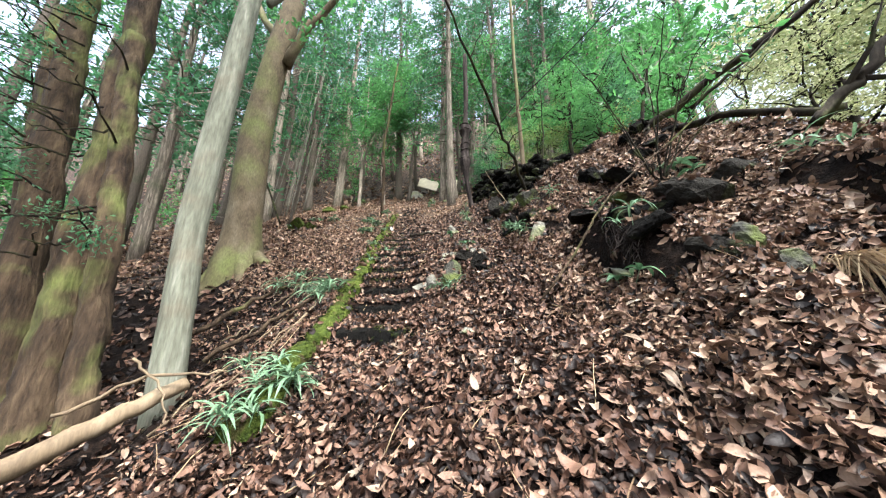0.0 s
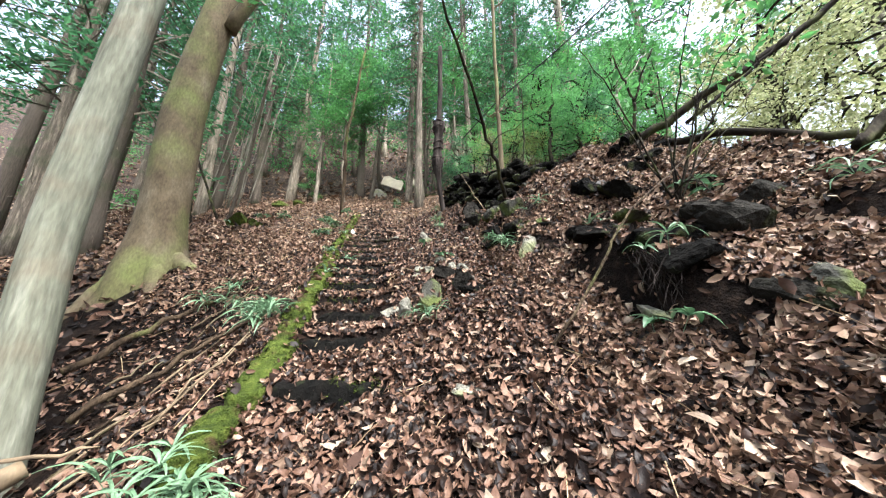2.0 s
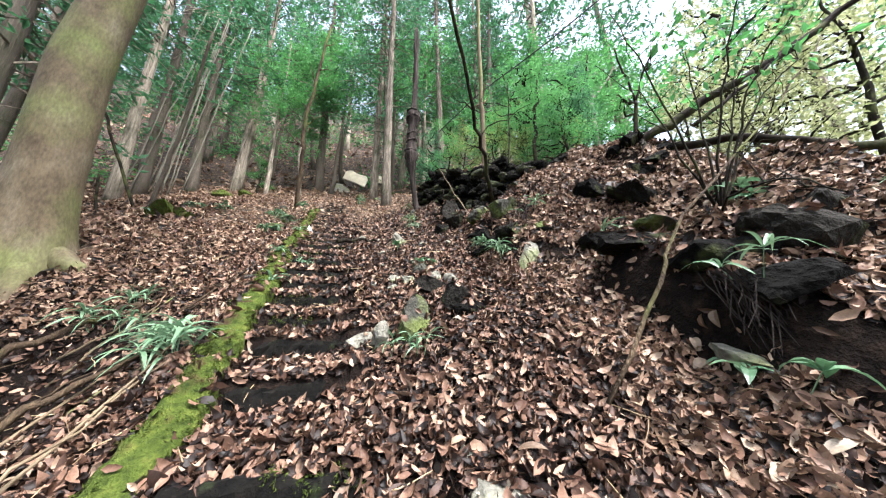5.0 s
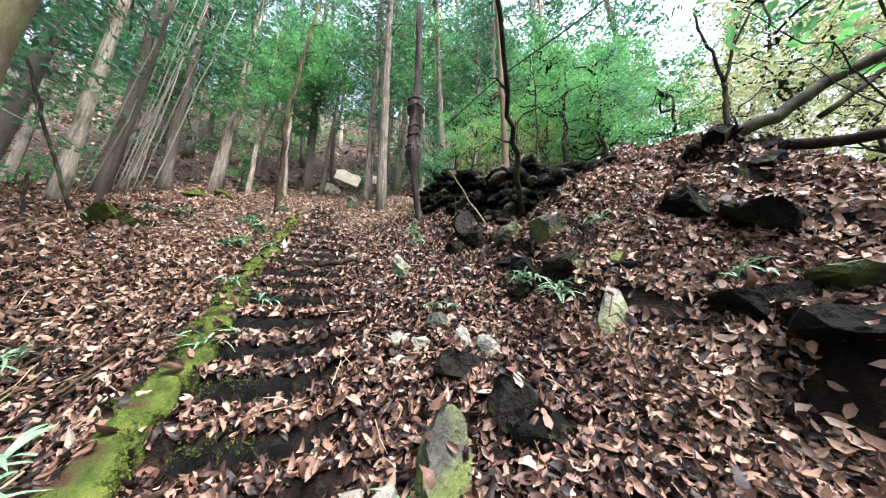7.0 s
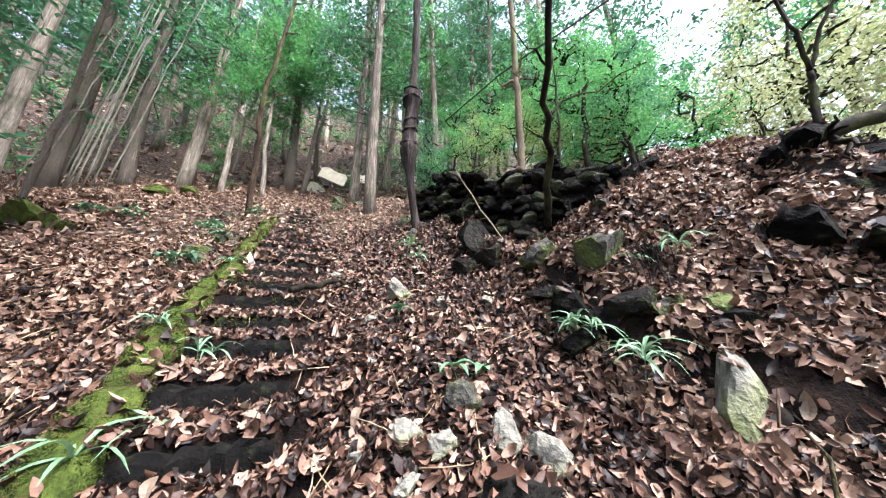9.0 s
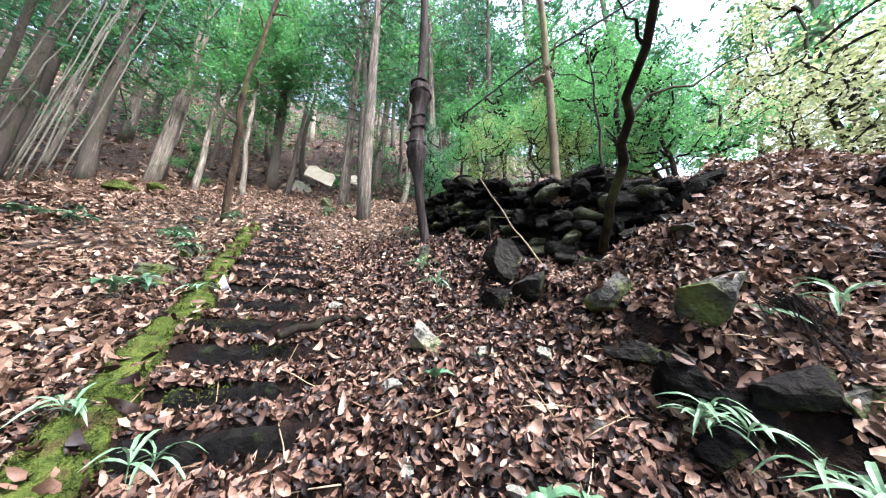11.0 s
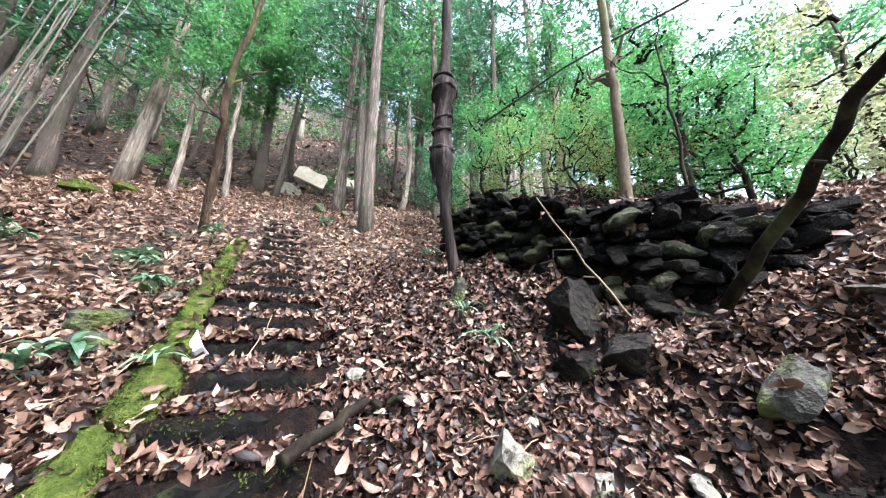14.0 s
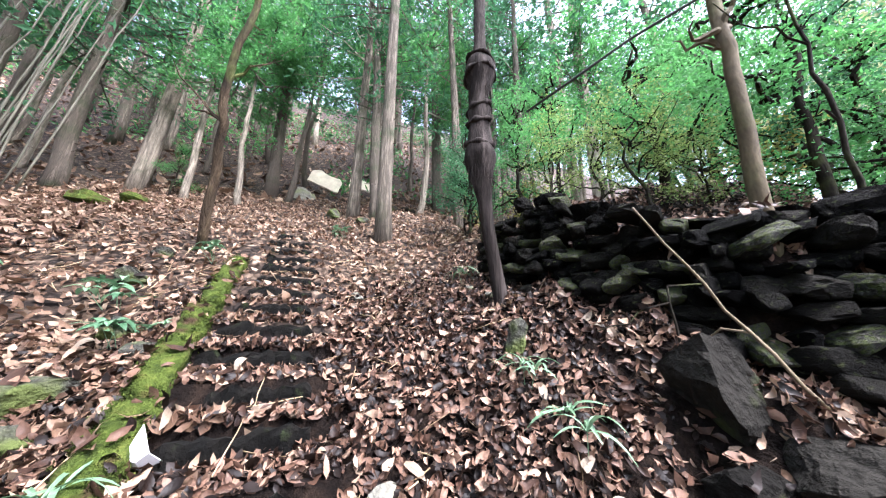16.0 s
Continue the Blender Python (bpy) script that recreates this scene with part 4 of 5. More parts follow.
# dry straw-like grass clump hanging off the bank
sg = thing("dry_grass_clump", 1.85, 1.3, ground_z(1.85, 1.3) + 0.1, "dry straw-coloured grass hanging off the bank", "grass")
rg = np.random.RandomState(41)
st = [tube(bend((rg.uniform(-0.06, 0.06), rg.uniform(-0.05, 0.05), 0.02), (rg.uniform(-0.22, 0.28), rg.uniform(-0.32, -0.02), -rg.uniform(0.2, 0.45)), 6, sag=-0.12, seed=k), [0.003] * 5 + [0.001], 3) for k in range(150)]
tagged(part("dry_foliage", mesh_from("dry_foliage", *merged(st), STRAW), sg), kind="stuff")
for k, (x, y) in enumerate([(1.5, 3.86), (1.42, 2.1)]):
    sg = thing("root_fringe", x, y, ground_z(x, y) + 0.06, "fringe of fine hanging roots on the bank edge", "roots")
    st = [tube(bend((rg.uniform(-0.2, 0.2), rg.uniform(-0.08, 0.05), 0.0), (rg.uniform(-0.25, 0.2), rg.uniform(-0.2, -0.05), -rg.uniform(0.15, 0.4)), 5, wander=0.015, seed=j), [0.003] * 4 + [0.001], 3) for j in range(70)]
    tagged(part("fine_root_mat", mesh_from("fine_root_mat", *merged(st), FIBRE), sg), kind="stuff")

# ---- plants of the floor ----


def blade_mesh(seed, length, width, arch, mat, name="leaf", n=5):
    rg = np.random.RandomState(seed)
    v, f = [], []
    for i in range(n + 1):
        t = i / n
        w = width * (math.sin(math.pi * min(1, t * 0.92 + 0.08)) ** 0.7) if i < n else 0.001
        x, z = length * t, arch * (4 * t * (1 - t) * 0.5 - t * t * 0.8)
        v += [(x, w / 2, z + w * 0.15), (x, 0, z), (x, -w / 2, z + w * 0.15)]
    for i in range(n):
        a = i * 3
        f += [(a, a + 1, a + 4, a + 3), (a + 1, a + 2, a + 5, a + 4)]
    return mesh_from(name, v, f, mat)


BLADES = [blade_mesh(k, 0.15 + 0.02 * k, 0.017 + 0.002 * (k % 3), 0.04 + 0.015 * k, BLADE) for k in range(4)]
BROAD = [blade_mesh(k, 0.09 + 0.02 * k, 0.045, 0.03 + 0.01 * k, BROADLEAF) for k in range(3)]


def tuft(x, y, stems, per, scale, seed, label, meshes=BLADES, category="bamboo grass", name="bamboo_grass", reach=0.12, tall=0.12):
    t = thing(name, x, y, ground_z(x, y), label, category, "plants of the forest floor")
    rg = np.random.RandomState(seed)
    for s in range(stems):
        tip = (rg.uniform(-reach, reach), rg.uniform(-reach, reach), tall * rg.uniform(0.6, 1.3))
        v, f = tube(bend((tip[0] * 0.4, tip[1] * 0.4, -0.03), tip, 4), [0.003, 0.0025, 0.002, 0.002], 4)
        stalk = part("stalk", mesh_from("stalk", v, f, BLADE), t)
        for k in range(per):
            lf = part("leaf", meshes[rg.randint(len(meshes))], stalk)
            lf.matrix_basis = pose(*tip, rg.uniform(-25, 25), rg.uniform(-40, 12), 360 * k / per + rg.uniform(-25, 25)) @ Matrix.Scale(scale * rg.uniform(0.75, 1.2), 4)


GREEN_T, WHITE_T = "tuft of grey-green bamboo grass among brown leaves", "bamboo grass with pale whitish-green drooping leaves"
for k, (x, y, s, p, sc, lb) in enumerate([(-1.02, 2.0, 12, 8, 0.95, GREEN_T), (-1.08, 1.76, 9, 7, 0.9, GREEN_T), (-1.2, 2.1, 6, 7, 0.9, GREEN_T), (-1.48, 3.55, 5, 7, 1.3, GREEN_T), (0.1, 3.02, 3, 7, 0.8, GREEN_T), (-0.08, 3.14, 2, 6, 0.7, GREEN_T), (-1.3, 3.4, 5, 7, 1.2, GREEN_T), (-1.5, 3.75, 5, 7, 1.2, GREEN_T), (-1.75, 3.95, 4, 7, 1.1, GREEN_T), (-2.4, 4.85, 4, 6, 1.1, GREEN_T),
                                       (0.98, 3.95, 5, 8, 0.85, WHITE_T), (1.08, 3.74, 4, 8, 0.9, WHITE_T), (1.45, 3.8, 2, 7, 1.1, WHITE_T), (-1.02, 4.27, 4, 6, 1.1, GREEN_T), (-1.25, 5.0, 2, 6, 1.0, GREEN_T),
                                       (0.5, 5.55, 4, 6, 1.0, GREEN_T), (0.44, 5.85, 3, 6, 0.9, GREEN_T), (-0.95, 4.75, 2, 6, 0.9, WHITE_T), (1.42, 2.05, 2, 6, 1.0, WHITE_T), (2.6, 1.75, 3, 6, 1.1, WHITE_T), (1.75, 2.95, 2, 6, 1.0, WHITE_T),
                                       (-2.5, 4.6, 4, 6, 1.2, GREEN_T), (-2.1, 4.3, 3, 6, 1.1, GREEN_T), (0.65, 6.9, 3, 5, 1.0, GREEN_T), (-1.35, 5.9, 2, 5, 0.9, GREEN_T)]):
    tuft(x, y, s, p, sc, 700 + k, lb)
for k, (x, y, s) in enumerate([(-1.65, 6.1, 5), (-1.7, 6.9, 4), (-1.9, 7.4, 4), (1.25, 2.02, 3), (-1.6, 6.9, 4), (-2.1, 7.6, 4), (0.35, 4.0, 2), (0.15, 4.7, 1), (-3.2, 8.0, 6), (-3.8, 8.3, 6), (-4.2, 7.8, 6), (2.2, 2.5, 3), (-0.3, 9.2, 4), (-1.6, 8.2, 4)]):
    tuft(x, y, s, 5, 1.0, 740 + k, "low broad-leaved green plant in the leaf litter", BROAD, "plant", "broadleaf_plant", 0.16, 0.13)

# paper scrap and boards
v = [(0, 0, 0), (0.09, 0.03, 0.0), (0.11, -0.02, 0.1), (0.05, 0.05, 0.2), (-0.03, -0.02, 0.11), (0.04, -0.03, 0.08)]
ps = new("white_scrap", mesh_from("white_scrap", v, [(0, 1, 5), (1, 2, 5), (2, 3, 5), (3, 4, 5), (4, 0, 5)], PAPER))
ps.modifiers.new("thick", "SOLIDIFY").thickness = 0.004
ps.matrix_basis = pose(-1.12, 6.1, ground_z(-1.12, 6.1) + 0.02, 25, -15, -20) @ Matrix.Diagonal((0.62, 0.9, 0.8, 1))
tagged(ps, "crumpled white scrap beside a path step", "litter")


def board(x, y, z, w, h, d, turn, mat, label):
    v, f = slab(w, d, h, int(w * 100))
    ob = new("board", mesh_from("board", v, f, mat))
    ob.matrix_basis = pose(x, y, z, *turn)
    return tagged(ob, label, "board", "boards beside the path")


board(-0.95, 15.6, ground_z(-0.95, 15.6) + 0.5, 1.15, 0.62, 0.08, (-10, 17, 0), BOARD, "pale weathered board standing tilted beside the path")
board(0.5, 15.9, ground_z(0.5, 15.9) + 0.4, 1.0, 0.45, 0.08, (-10, 8, -5), BOARD, "pale weathered board standing tilted beside the path")
board(-1.5, 14.9, ground_z(-1.5, 14.9) - 0.1, 0.7, 0.9, 0.1, (-30, 18, 20), ROCK_GREY, "grey leaning slab beside the path")
branch("dark_log", [(0.6, 13.2, 7.75), (3.2, 13.4, 8.0)], 0.16, 0.14, BARK_DARK, "dark log lying across the slope", "log", 9, 0.02, 37)

# ---- forest ----


def cedar_parts(seed, h, crown_low, n, r=0.19):
    """A straight trunk and drooping sprays on whorled branches."""
    rg = np.random.RandomState(seed)
    v, f = tube(bend((0, 0, -0.3), (rg.uniform(-0.3, 0.3), rg.uniform(-0.3, 0.3), h), 16, wander=0.02, seed=seed), np.linspace(r, 0.05, 16), 10, 0.06, seed, 0.3, 5)
    trunk = mesh_from("trunk", v, f, BARK_CEDAR, True)
    cs, br = [], []
    for _ in range(9):
        a, z = rg.uniform(0, 6.28), rg.uniform(0.8, crown_low)
        q = np.array([math.cos(a), math.sin(a), rg.uniform(-0.2, 0.5)])
        br.append(tube(bend(q * r * 0.6 + [0, 0, z], q * rg.uniform(0.25, 0.8) + [0, 0, z], 4, wander=0.02, seed=int(z * 50)), [0.014, 0.01, 0.008, 0.004], 4))
    z = crown_low
    while z < h:
        a = rg.uniform(0, 6.28)
        ln = rg.uniform(0.9, 1.3) * (0.5 + 2.2 * (1 - (z - crown_low) / (h - crown_low + 0.5)) ** 0.8)
        tip = np.array([ln * math.cos(a), ln * math.sin(a), z - 0.12 * ln])
        p = bend((0, 0, z), tip, 9, sag=-0.1, wander=0.03, seed=int(z * 100))
        br.append(tube(p[::2], np.linspace(0.03, 0.006, 5), 3))
        cs += list(p[3:])
        z += rg.uniform(0.1, 0.26)
    lv, lf = leaf_cloud(rg, np.array(cs), np.array([0.15, 0.15, 0.08]), n, 0.26, 0.1, 0.35, flat=0.5)
    bv, bf = merged(br)
    cr = mesh_from("crown", lv.tolist() + bv, lf.tolist() + [tuple(i + len(lv) for i in q) for q in bf], GREEN_DEEP)
    cr.materials.append(BARK_CEDAR)
    cr.polygons.foreach_set("material_index", np.array([0] * len(lf) + [1] * len(bf), np.int32))
    return trunk, cr


CEDAR_LABEL = "tall straight-stemmed cedar with drooping green sprays"
cedars = []
for k in range(5):
    tr, cr = cedar_parts(800 + k, 15 + 1.2 * k, 3.6 + 0.7 * k, 2050, 0.22)
    c = thing("cedar_tree", 0, 0, 0, CEDAR_LABEL, "tree", "cedars of the hillside")
    part("trunk", tr, c), part("crown", cr, c)
    cedars.append(c)
spots = [(-7.4, 14.9, 1.0), (-6.0, 15.3, 1.1), (-2.5, 15.2, 0.95), (0.0, 12.2, 0.75), (0.3, 9.15, 0.62), (0.5, 11.6, 0.7), (4.4, 10.6, 0.7), (4.6, 12.2, 0.7), (2.4, 10.6, 0.6), (-8.3, 13.6, 0.9), (-6.5, 7.2, 0.85), (-7.9, 7.3, 0.8), (-10.5, 9.0, 0.9), (-8.2, 8.8, 0.75), (-6.6, 10.2, 0.7), (-9.5, 11.8, 1.0), (-12, 13, 1.0), (6.2, 9.6, 0.9), (8.2, 12, 1.1), (3.3, 14.2, 1.0), (6.5, 15, 1.1), (10, 9, 1.0), (5.5, 17, 1.1), (12.5, 5.0, 1.0), (1.6, 16.5, 1.0), (-4, -7, 1.0), (3, -9, 1.0), (-9, -5, 1.0), (8, -6, 1.0), (-1, -13, 1.0), (-13, 0, 1.0), (5, -15, 1.0), (-7, -14, 1.0), (-16, 9, 1.1), (-18, 4, 1.1)]
rg = np.random.RandomState(12)
tries = 0
while len(spots) < 92 and tries < 6000:
    tries += 1
    y = rg.uniform(15.5, 46)
    x = rg.uniform(-16 - 0.6 * y, 8 + 0.55 * y)
    if rg.rand() < 0.05:
        x, y = rg.uniform(-26, -9), rg.uniform(4, 18)
    if abs(x + 1.0) < 1.3 and y < 17:
        continue
    if min(math.hypot(x - a, y - b) for a, b, _ in spots) > 1.9:
        spots.append((x, y, rg.uniform(0.8, 1.25)))
for k, (x, y, s) in enumerate(spots):
    m = pose(x, y, ground_z(x, y) - 0.1, rg.uniform(-2, 2), rg.uniform(-2, 2), rg.uniform(0, 360)) @ Matrix.Diagonal((s, s, min(1.1, max(0.8, s)), 1))
    if k < 5:
        cedars[k].matrix_basis = m
    else:
        c = copy_thing(cedars[k % 5], Matrix.Identity(4))
        c.matrix_basis = m


def broadleaf_parts(seed, h, spread, n, mat, size=0.11, bark=None, low=0.4):
    """Forked stem, limbs in all directions and a loose crown of small leaves."""
    rg = np.random.RandomState(seed)
    v, f = tube(bend((0, 0, -0.2), (rg.uniform(-0.4, 0.4), rg.uniform(-0.4, 0.4), h * 0.9), 14, wander=0.05, seed=seed), np.linspace(0.028 * h ** 0.6, 0.015, 14), 8, 0.08, seed, 0.2)
    limbs, cs = [], []
    for k in range(16):
        z = h * rg.uniform(low, 0.9)
        a = rg.uniform(0, 6.28)
        ln = spread * rg.uniform(0.4, 1.1) * (1.15 - 0.6 * z / h)
        tip = np.array([ln * math.cos(a), ln * math.sin(a), z + ln * rg.uniform(0.05, 0.7)])
        p = bend((0, 0, z), tip, 8, wander=0.06, seed=seed * 31 + k)
        limbs.append(tube(p, np.linspace(0.028, 0.006, 8), 5))
        for j in range(4):
            q = p[rg.randint(3, 8)]
            cs.append(q + rg.normal(0, 0.25 * spread * 0.5, 3))
        cs += list(p[4:])
    lv, lf = leaf_cloud(rg, np.array(cs), np.array([0.12, 0.12, 0.06]) * spread ** 0.7, n, size, size * 0.55, 0.15, flat=0.6)
    return mesh_from("trunk", v, f, bark or BARK_CEDAR, True), [mesh_from("limb", *q, bark or BARK_CEDAR) for q in limbs], mesh_from("crown", lv, lf, mat)


def plant_trees(name, label, group, kinds, where, cat="tree"):
    made = []
    for k, (x, y, s) in enumerate(where):
        rgk = np.random.RandomState(int(1000 + 13 * k + 7 * abs(x)))
        m = pose(x, y, ground_z(x, y) - 0.05, rgk.uniform(-4, 4), rgk.uniform(-4, 4), rgk.uniform(0, 360)) @ Matrix.Scale(s, 4)
        if k < len(kinds):
            c = thing(name, 0, 0, 0, label, cat, group)
            part("trunk", kinds[k][0], c), part("crown", kinds[k][2], c)
            for me in kinds[k][1]:
                part("limb", me, c)
            made.append(c)
        else:
            c = copy_thing(made[k % len(made)], Matrix.Identity(4))
        c.matrix_basis = m


plant_trees("broadleaf_tree", "slender evergreen broadleaf tree with bright green leaves", "broadleaf trees of the wood", [broadleaf_parts(840 + k, 7.5 + k, 2.3, 4600, GREEN_MID, 0.13) for k in range(4)],
            [(-2.9, 13.5, 1.0), (-1.9, 14.6, 1.1), (1.9, 12.6, 1.0), (-4.4, 14.2, 0.9), (3.8, 13.6, 1.1), (0.9, 14.8, 1.15), (-1.6, 17.5, 1.2), (5.8, 11.5, 0.9), (-5.6, 18.5, 1.2), (3.2, 18, 1.3), (7.5, 14.5, 1.1), (-10, 17.5, 1.0), (9.5, 10.0, 1.0), (1.4, 21, 1.3), (-3.9, 21, 1.3), (6.5, 20, 1.3), (11.5, 16, 1.2), (7.8, 7.6, 0.8), (12, 6, 1.0), (14, 2, 1.1), (15, 9, 1.3), (11, 12.5, 1.2), (17, 5, 1.3), (-13, 21, 1.2), (-8.5, 22, 1.2), (6.4, 9.4, 0.9)])
plant_trees("young_cedar", "young feathery green conifer on the bank", "young conifers of the bank", [broadleaf_parts(860 + k, 2.4 + 0.4 * k, 0.9, 4200, [GREEN_MID, GREEN_DEEP][k % 2], 0.055, BARK_DARK, 0.15) for k in range(3)],
            [(3.2, 6.4, 1.0), (3.6, 5.3, 0.8), (1.6, 7.2, 0.6), (4.3, 6.0, 1.1), (1.3, 8.2, 0.7), (2.9, 7.8, 1.0), (-7.9, 4.3, 1.6), (-9.4, 6.0, 1.8), (-4.9, 14.6, 0.6), (5.2, 5.2, 1.0), (2.0, 9.0, 0.8), (2.6, 5.15, 0.8), (3.1, 4.9, 0.7), (4.8, 7.2, 1.2), (6.0, 7.0, 1.3), (7.0, 8.5, 1.4)], "sapling")
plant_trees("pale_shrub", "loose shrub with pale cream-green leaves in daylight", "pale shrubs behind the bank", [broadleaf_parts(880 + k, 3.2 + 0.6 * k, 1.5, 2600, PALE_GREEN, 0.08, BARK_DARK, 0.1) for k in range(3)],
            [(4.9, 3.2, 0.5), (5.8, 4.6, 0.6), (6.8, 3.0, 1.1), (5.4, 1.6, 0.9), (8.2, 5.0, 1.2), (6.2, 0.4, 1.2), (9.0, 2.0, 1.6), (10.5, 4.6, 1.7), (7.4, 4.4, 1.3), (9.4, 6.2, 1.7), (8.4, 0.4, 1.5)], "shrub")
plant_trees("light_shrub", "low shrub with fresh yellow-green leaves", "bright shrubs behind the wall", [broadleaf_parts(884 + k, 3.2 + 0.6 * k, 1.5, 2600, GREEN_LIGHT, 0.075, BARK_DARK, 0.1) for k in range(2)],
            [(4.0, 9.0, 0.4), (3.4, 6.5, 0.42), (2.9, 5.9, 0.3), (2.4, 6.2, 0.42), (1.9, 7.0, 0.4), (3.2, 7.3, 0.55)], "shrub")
plant_trees("yellow_shrub", "small shrub with autumn-yellow leaves behind the bank", "yellow shrubs", [broadleaf_parts(890, 1.6, 0.6, 900, YELLOW, 0.07, BARK_DARK, 0.1)], [(2.9, 8.6, 0.9), (2.2, 9.6, 0.8),  (3.9, 5.5, 0.8), (4.4, 6.4, 0.9)], "shrub")
# pale dead bamboo canes
for k in range(11):
    rgk = np.random.RandomState(960 + k)
    x, y = -7.0 - 0.16 * k + rgk.uniform(-0.1, 0.1), 13.6 + rgk.uniform(-0.6, 0.6)
    h = rgk.uniform(6, 9)
    z = ground_z(x, y)
    branch("bamboo_cane", [(x, y, z - 0.1), (x + rgk.uniform(0.4, 1.4), y + rgk.uniform(-0.5, 0.3), z + h)], 0.024, 0.015, CANE, "pale dead bamboo cane leaning among the trees", "bamboo", 6, 0.02, 970 + k, 10, group="dead bamboo canes")

# ---- leaf litter ----


def litter(n, xr, yr, lo, hi, seed, bare=True, fine=False):
    """Curled oval leaves laid on the ground, each an island, thinned on steep faces, step fronts and edging."""
    rg = np.random.RandomState(seed)
    x, y = rg.uniform(*xr, n), rg.uniform(*yr, n)
    e = 0.05
    gxn, gyn = (height(x + e, y) - height(x - e, y)) / (2 * e), (height(x, y + e) - height(x, y - e)) / (2 * e)
    steep = np.hypot(gxn, gyn)
    keep = rg.rand(n) > step01(steep, 1.8, 3.0) * 0.75
    d = x - curb_x(y)
    if bare:
        keep &= ~((np.abs(d) < 0.09) & (y > 1.7) & (y < 9) & (rg.rand(n) > 0.06 + 0.75 * step01(vnoise(x * 2 + 3, y * 2.2, 61), 0.2, 0.55)))
        front = np.array(STEP_Y) - 0.09
        ph = y - front[np.clip(np.searchsorted(front, y) - 1, 0, None)]
        on = (d > 0.14) & (d < 0.74) & (y > front[0]) & (y < STEP_Y[-1])
        keep &= ~(on & (ph < 0.06) & (rg.rand(n) > 0.1))
        # Leaves cleared at the wall foot; near-black soil stands in for the shaded hollow.
        foot_y = np.interp(x, WALL_X, WALL_Y)
        keep &= ~((x > 1.2) & (x < 2.4) & (y < foot_y) & (y > foot_y - 0.42) & (rg.rand(n) > 0.15))
        keep &= ~((np.hypot(x - 1.0, y - 5.2) < 0.28) & (rg.rand(n) > 0.3))
        keep &= ~((np.abs(x - ledge_x(y) + 0.02) < 0.06) & (y > 1.7) & (y < 5.6) & (rg.rand(n) > 0.45))
        keep &= ~((d < -0.2) & (y < 4.6) & (rg.rand(n) > 0.62))
        keep &= rg.rand(n) > 0.22 * step01(vnoise(x * 1.3, y * 1.3, 21), 0.3, 0.8) * (x > 0.4)
    x, y, gxn, gyn = x[keep], y[keep], gxn[keep], gyn[keep]
    n = len(x)
    nrm = np.stack([-gxn, -gyn, np.ones(n)], 1)
    c = np.stack([x, y, height(x, y) + rg.uniform(0.0, 0.05, n)], 1)
    return leaf_shapes(rg, c, nrm, lo, hi, fine)


def leaf_shapes(rg, c, nrm, lo, hi, fine=False):
    n = len(c)
    nrm = nrm / np.linalg.norm(nrm, axis=1)[:, None]
    nrm += rg.normal(0, 0.55, (n, 3))
    nrm /= np.linalg.norm(nrm, axis=1)[:, None]
    d = rg.normal(0, 1, (n, 3))
    d -= nrm * np.sum(d * nrm, 1)[:, None]
    d /= np.linalg.norm(d, axis=1)[:, None]
    s = np.cross(nrm, d)
    ln = (lo + (hi - lo) * rg.rand(n) ** 1.3) * np.where(rg.rand(n) < 0.06, 1.35, 1)
    wd = ln * rg.uniform(0.3, 0.56, n)
    curl, fold = rg.normal(0.1, 0.26, n) * ln, rg.uniform(-0.15, 0.45, n) * wd
    if fine:
        st = [(-0.5, 0, 1.0, 0), (-0.28, 0.4, 0.4, 1), (-0.28, 0, 0.4, 0), (-0.28, -0.4, 0.4, 1), (0.0, 0.5, 0.1, 1), (0.0, 0, 0.1, 0), (0.0, -0.5, 0.1, 1), (0.28, 0.36, 0.45, 1), (0.28, 0, 0.45, 0), (0.28, -0.36, 0.45, 1), (0.55, 0, 1.2, 0)]
        t = [(0, 2, 1), (0, 3, 2), (7, 8, 10), (8, 9, 10)] + [q for o in (0, 3) for q in ((1 + o, 2 + o, 5 + o), (1 + o, 5 + o, 4 + o), (2 + o, 3 + o, 6 + o), (2 + o, 6 + o, 5 + o))]
    else:
        st = [(-0.5, 0, 1.0, 0), (-0.22, 0.5, 0.25, 1), (-0.22, 0, 0.25, 0), (-0.22, -0.5, 0.25, 1), (0.2, 0.44, 0.2, 1), (0.2, 0, 0.2, 0), (0.2, -0.44, 0.2, 1), (0.55, 0, 1.1, 0)]
        t = [(0, 2, 1), (0, 3, 2), (1, 2, 5), (1, 5, 4), (2, 3, 6), (2, 6, 5), (4, 5, 7), (5, 6, 7)]
    v = np.stack([c + d * (a * ln)[:, None] + s * (b * wd)[:, None] + nrm * (q * curl + o * fold)[:, None] for a, b, q, o in st], 1).reshape(-1, 3)
    f = (np.arange(n)[:, None, None] * len(st) + np.array(t)[None]).reshape(-1, 3)
    return v, f


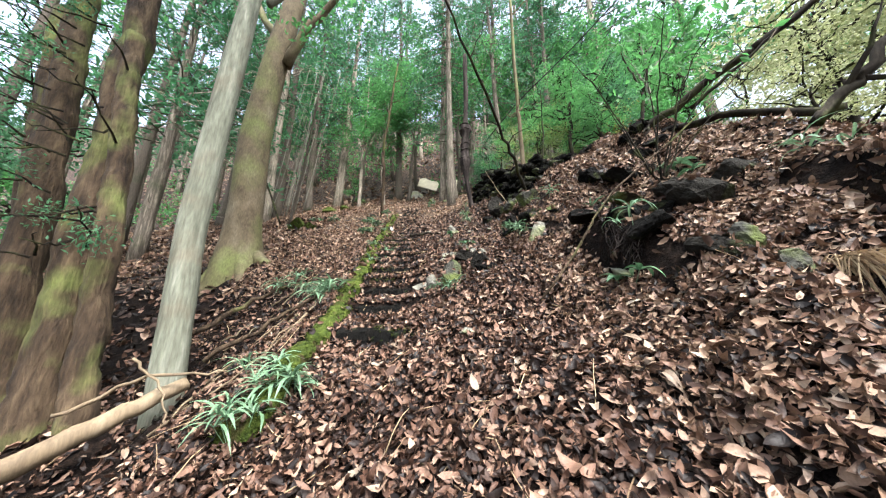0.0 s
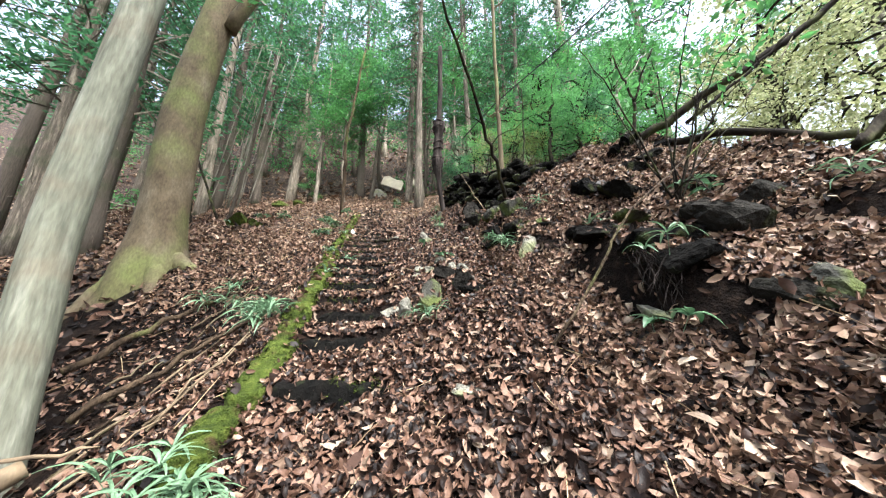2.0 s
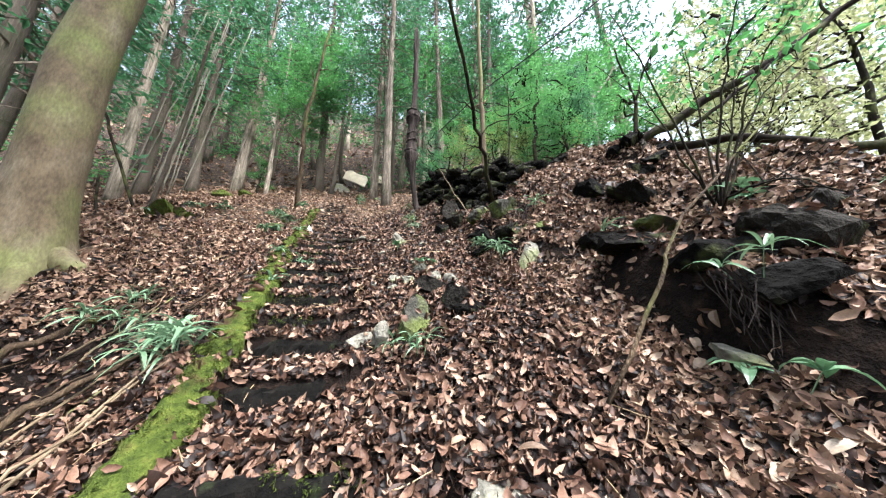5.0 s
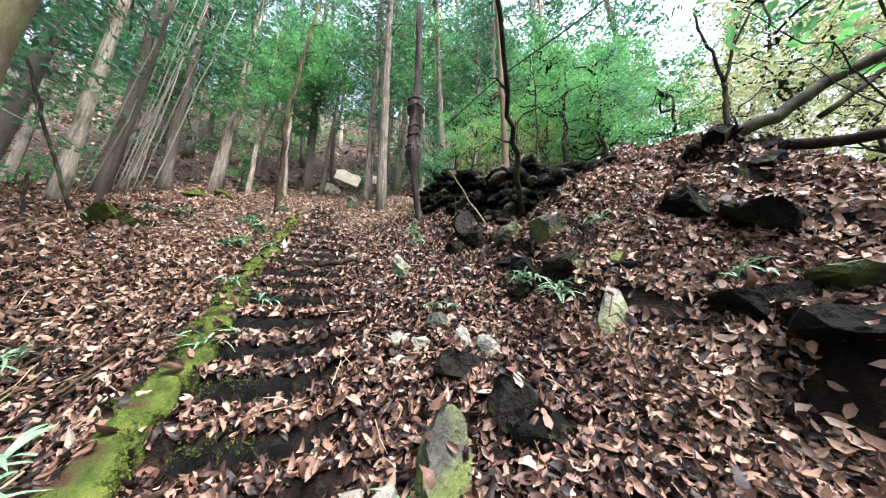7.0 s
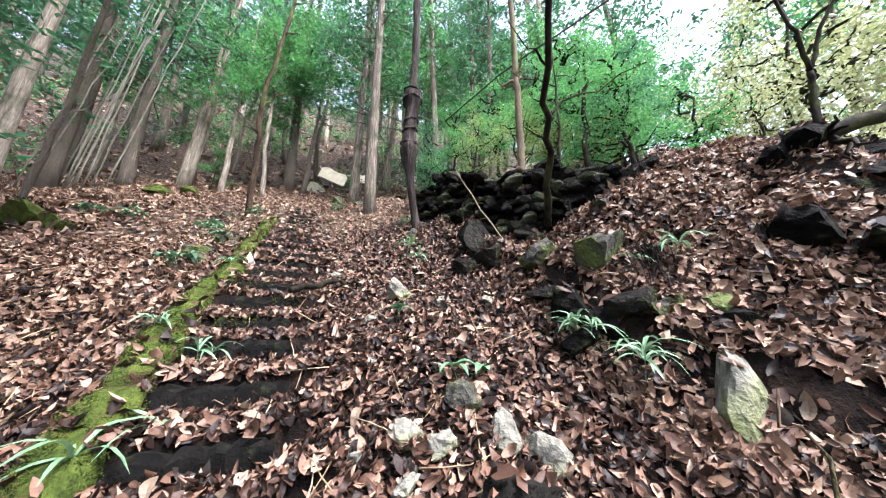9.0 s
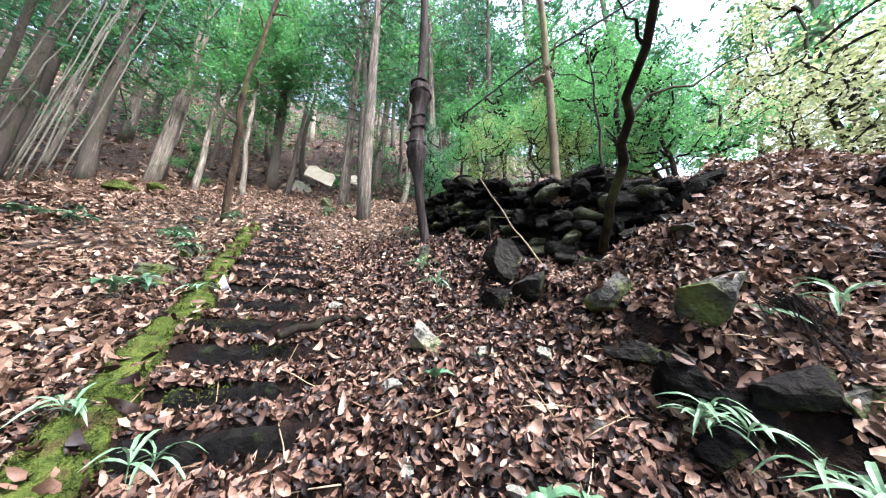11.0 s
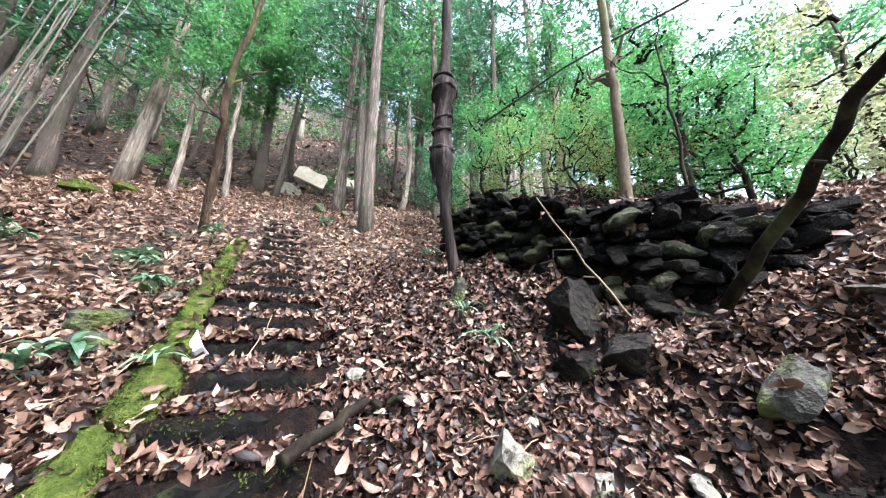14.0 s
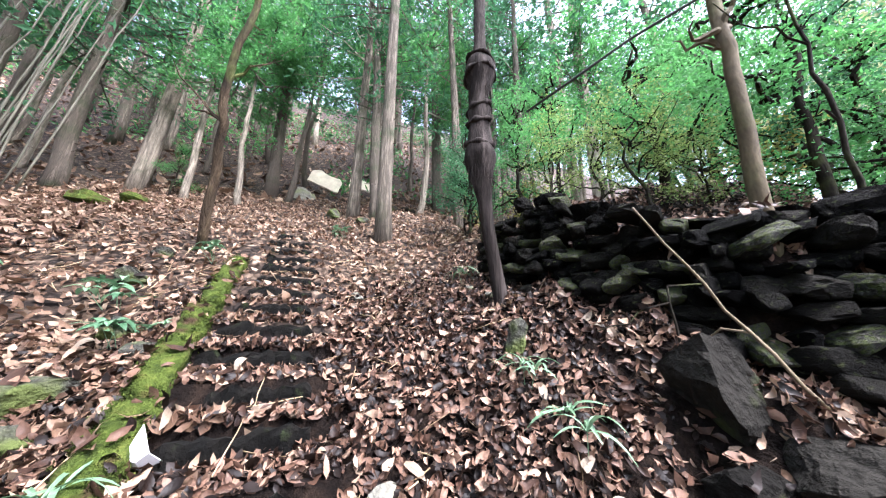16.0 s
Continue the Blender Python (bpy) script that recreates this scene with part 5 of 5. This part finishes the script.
def perched(seed):
    """Leaves that settled on the upper faces of the rocks."""
    rg = np.random.RandomState(seed)
    cs, ns = [], []
    for x, y, size, m, me in PERCH:
        pts = np.array([tuple(m @ v.co) for v in me.vertices])
        nm = np.array([tuple(m.to_3x3() @ v.normal) for v in me.vertices])
        ok = np.nonzero(nm[:, 2] > 0.55)[0]
        ok = ok[vnoise(pts[ok, 0] * 5, pts[ok, 1] * 5, 33) > -0.25] if len(ok) else ok
        if len(ok) and y < 9:
            j = ok[rg.randint(0, len(ok), int(500 * size[0] * size[1]) + 3)]
            cs.append(pts[j] + rg.normal(0, 0.008, (len(j), 3)) + [0, 0, 0.012])
            ns.append(nm[j])
    return leaf_shapes(rg, np.concatenate(cs), np.concatenate(ns), 0.05, 0.1)


def stuff(name, v, f, mat, label, cat, smooth=True):
    return tagged(new(name, mesh_from(name, v, f, mat, smooth)), label, cat, kind="stuff")


stuff("leaf_litter", *litter(46000, (-2.0, 2.1), (0.7, 5.2), 0.03, 0.082, 1, fine=True), LITTER, "thick litter of curled brown and pinkish fallen leaves", "leaf litter")
stuff("leaf_litter", *litter(50000, (-3.4, 3.6), (0.7, 7.2), 0.03, 0.082, 11), LITTER, "thick litter of curled brown and pinkish fallen leaves", "leaf litter")
stuff("leaf_litter", *litter(27000, (-6.5, 4.5), (6.8, 15.5), 0.05, 0.105, 2), LITTER_PALE_LIT, "bleached beige fallen leaves over the upper slope", "leaf litter")
stuff("leaf_litter", *litter(6500, (-9, -3.2), (0.5, 9.5), 0.09, 0.16, 3, False), LITTER, "fallen brown leaves in the gully", "leaf litter")
stuff("leaf_litter", *litter(8500, (-28, 12), (14, 40), 0.2, 0.42, 4, False), LITTER_PALE_LIT, "fallen leaves under the far cedars", "leaf litter")
stuff("leaf_litter", *litter(6500, (-3.6, -0.9), (4.7, 7.2), 0.04, 0.095, 8), LITTER_PALE_LIT, "bleached beige fallen leaves beside the path", "leaf litter")
# The lightened leaves also put sky light into the bank's colour.
stuff("leaf_litter", *litter(18000, (0.9, 3.8), (0.8, 5.6), 0.032, 0.08, 9), LITTER_PALE_LIT, "curled paler leaves thick on the bank", "leaf litter")
stuff("leaf_litter", *litter(15000, (-1.7, 1.3), (4.9, 7.6), 0.03, 0.08, 12), LITTER, "brown leaves thick over the upper steps", "leaf litter")
stuff("leaf_litter", *litter(11000, (0.9, 3.8), (0.8, 4.2), 0.035, 0.085, 13), LITTER_PALE_LIT, "pale curled leaves over the lower bank", "leaf litter")
stuff("leaf_litter", *litter(13000, (-14, -3.4), (6.0, 16), 0.08, 0.18, 14, False), LITTER_PALE_LIT, "bleached leaves over the open slope", "leaf litter")
stuff("leaf_litter", *perched(5), LITTER, "brown leaves settled on the boulders", "leaf litter")
stuff("leaf_litter", *litter(4000, (-6, 5), (-5, 0.75), 0.06, 0.13, 6, False), LITTER, "fallen brown leaves at the foot of the path", "leaf litter")
stuff("leaf_litter", *litter(4500, (3.5, 9), (0.7, 14), 0.08, 0.15, 7, False), LITTER, "fallen brown leaves behind the crest", "leaf litter")
rg = np.random.RandomState(51)
tw = []
for k in range(900):
    x, y = rg.uniform(-3.2, 3.0), rg.uniform(1.0, 9.0)
    a, ln = rg.uniform(0, 6.28), rg.uniform(0.06, 0.3)
    x1, y1 = x + ln * math.cos(a), y + ln * math.sin(a)
    z0, z1 = ground_z(x, y) + rg.uniform(0.02, 0.06), ground_z(x1, y1) + rg.uniform(0.02, 0.08)
    if abs(z1 - z0) > 0.75 * ln:
        continue
    tw.append(tube(bend((x, y, z0), (x1, y1, z1), 4, wander=0.008, seed=k), [0.0035, 0.003, 0.0025, 0.0015], 3))
stuff("twig_litter", *merged(tw), STRAW, "fine dry twigs scattered through the leaf litter", "twigs")

# single large leaves lying on top
big = []
for k in range(5):
    big.append(blade_mesh(k, 0.085 + 0.007 * k, 0.042, [0.03, -0.03, 0.05, 0.015, -0.05][k], LITTER, "fallen_leaf", 6))
PALE_LEAF = material("pale_dry_leaf", [(0.0, (0.09, 0.056, 0.034)), (0.5, (0.16, 0.112, 0.075)), (1.0, (0.28, 0.228, 0.17))], 14, 0.6, 0.3, fine=120, random_by="object", clear=0.1)
for me in big:
    me.materials[0] = PALE_LEAF
rg = np.random.RandomState(61)
for k in range(240):
    x, y = rg.uniform(-2.4, 2.6), rg.uniform(1.0, 7.5)
    if abs(x - float(curb_x(y))) < 0.1:
        continue
    e = 0.06
    n = Vector((-(ground_z(x + e, y) - ground_z(x - e, y)) / (2 * e), -(ground_z(x, y + e) - ground_z(x, y - e)) / (2 * e), 1)).normalized()
    lf = part("fallen_leaf", big[k % 5], ground)
    lf.matrix_basis = Matrix.Translation((x, y, ground_z(x, y) + 0.05)) @ n.to_track_quat("Z", "Y").to_matrix().to_4x4() @ pose(0, 0, 0, rg.uniform(-20, 20), rg.uniform(-20, 20), rg.uniform(0, 360))

rg = np.random.RandomState(71)
ux, uy = rg.uniform(-34, 22, 9000), rg.uniform(15, 48, 9000)
ok = vnoise(ux * 0.35, uy * 0.35, 44) > 0.15
uc = np.stack([ux[ok], uy[ok], height(ux[ok], uy[ok]) + rg.uniform(0.1, 1.0, ok.sum())], 1)
stuff("undergrowth", *leaf_cloud(rg, uc, 0.25, 15000, 0.3, 0.1), GREEN_MID, "patchy green undergrowth under the far cedars", "undergrowth")
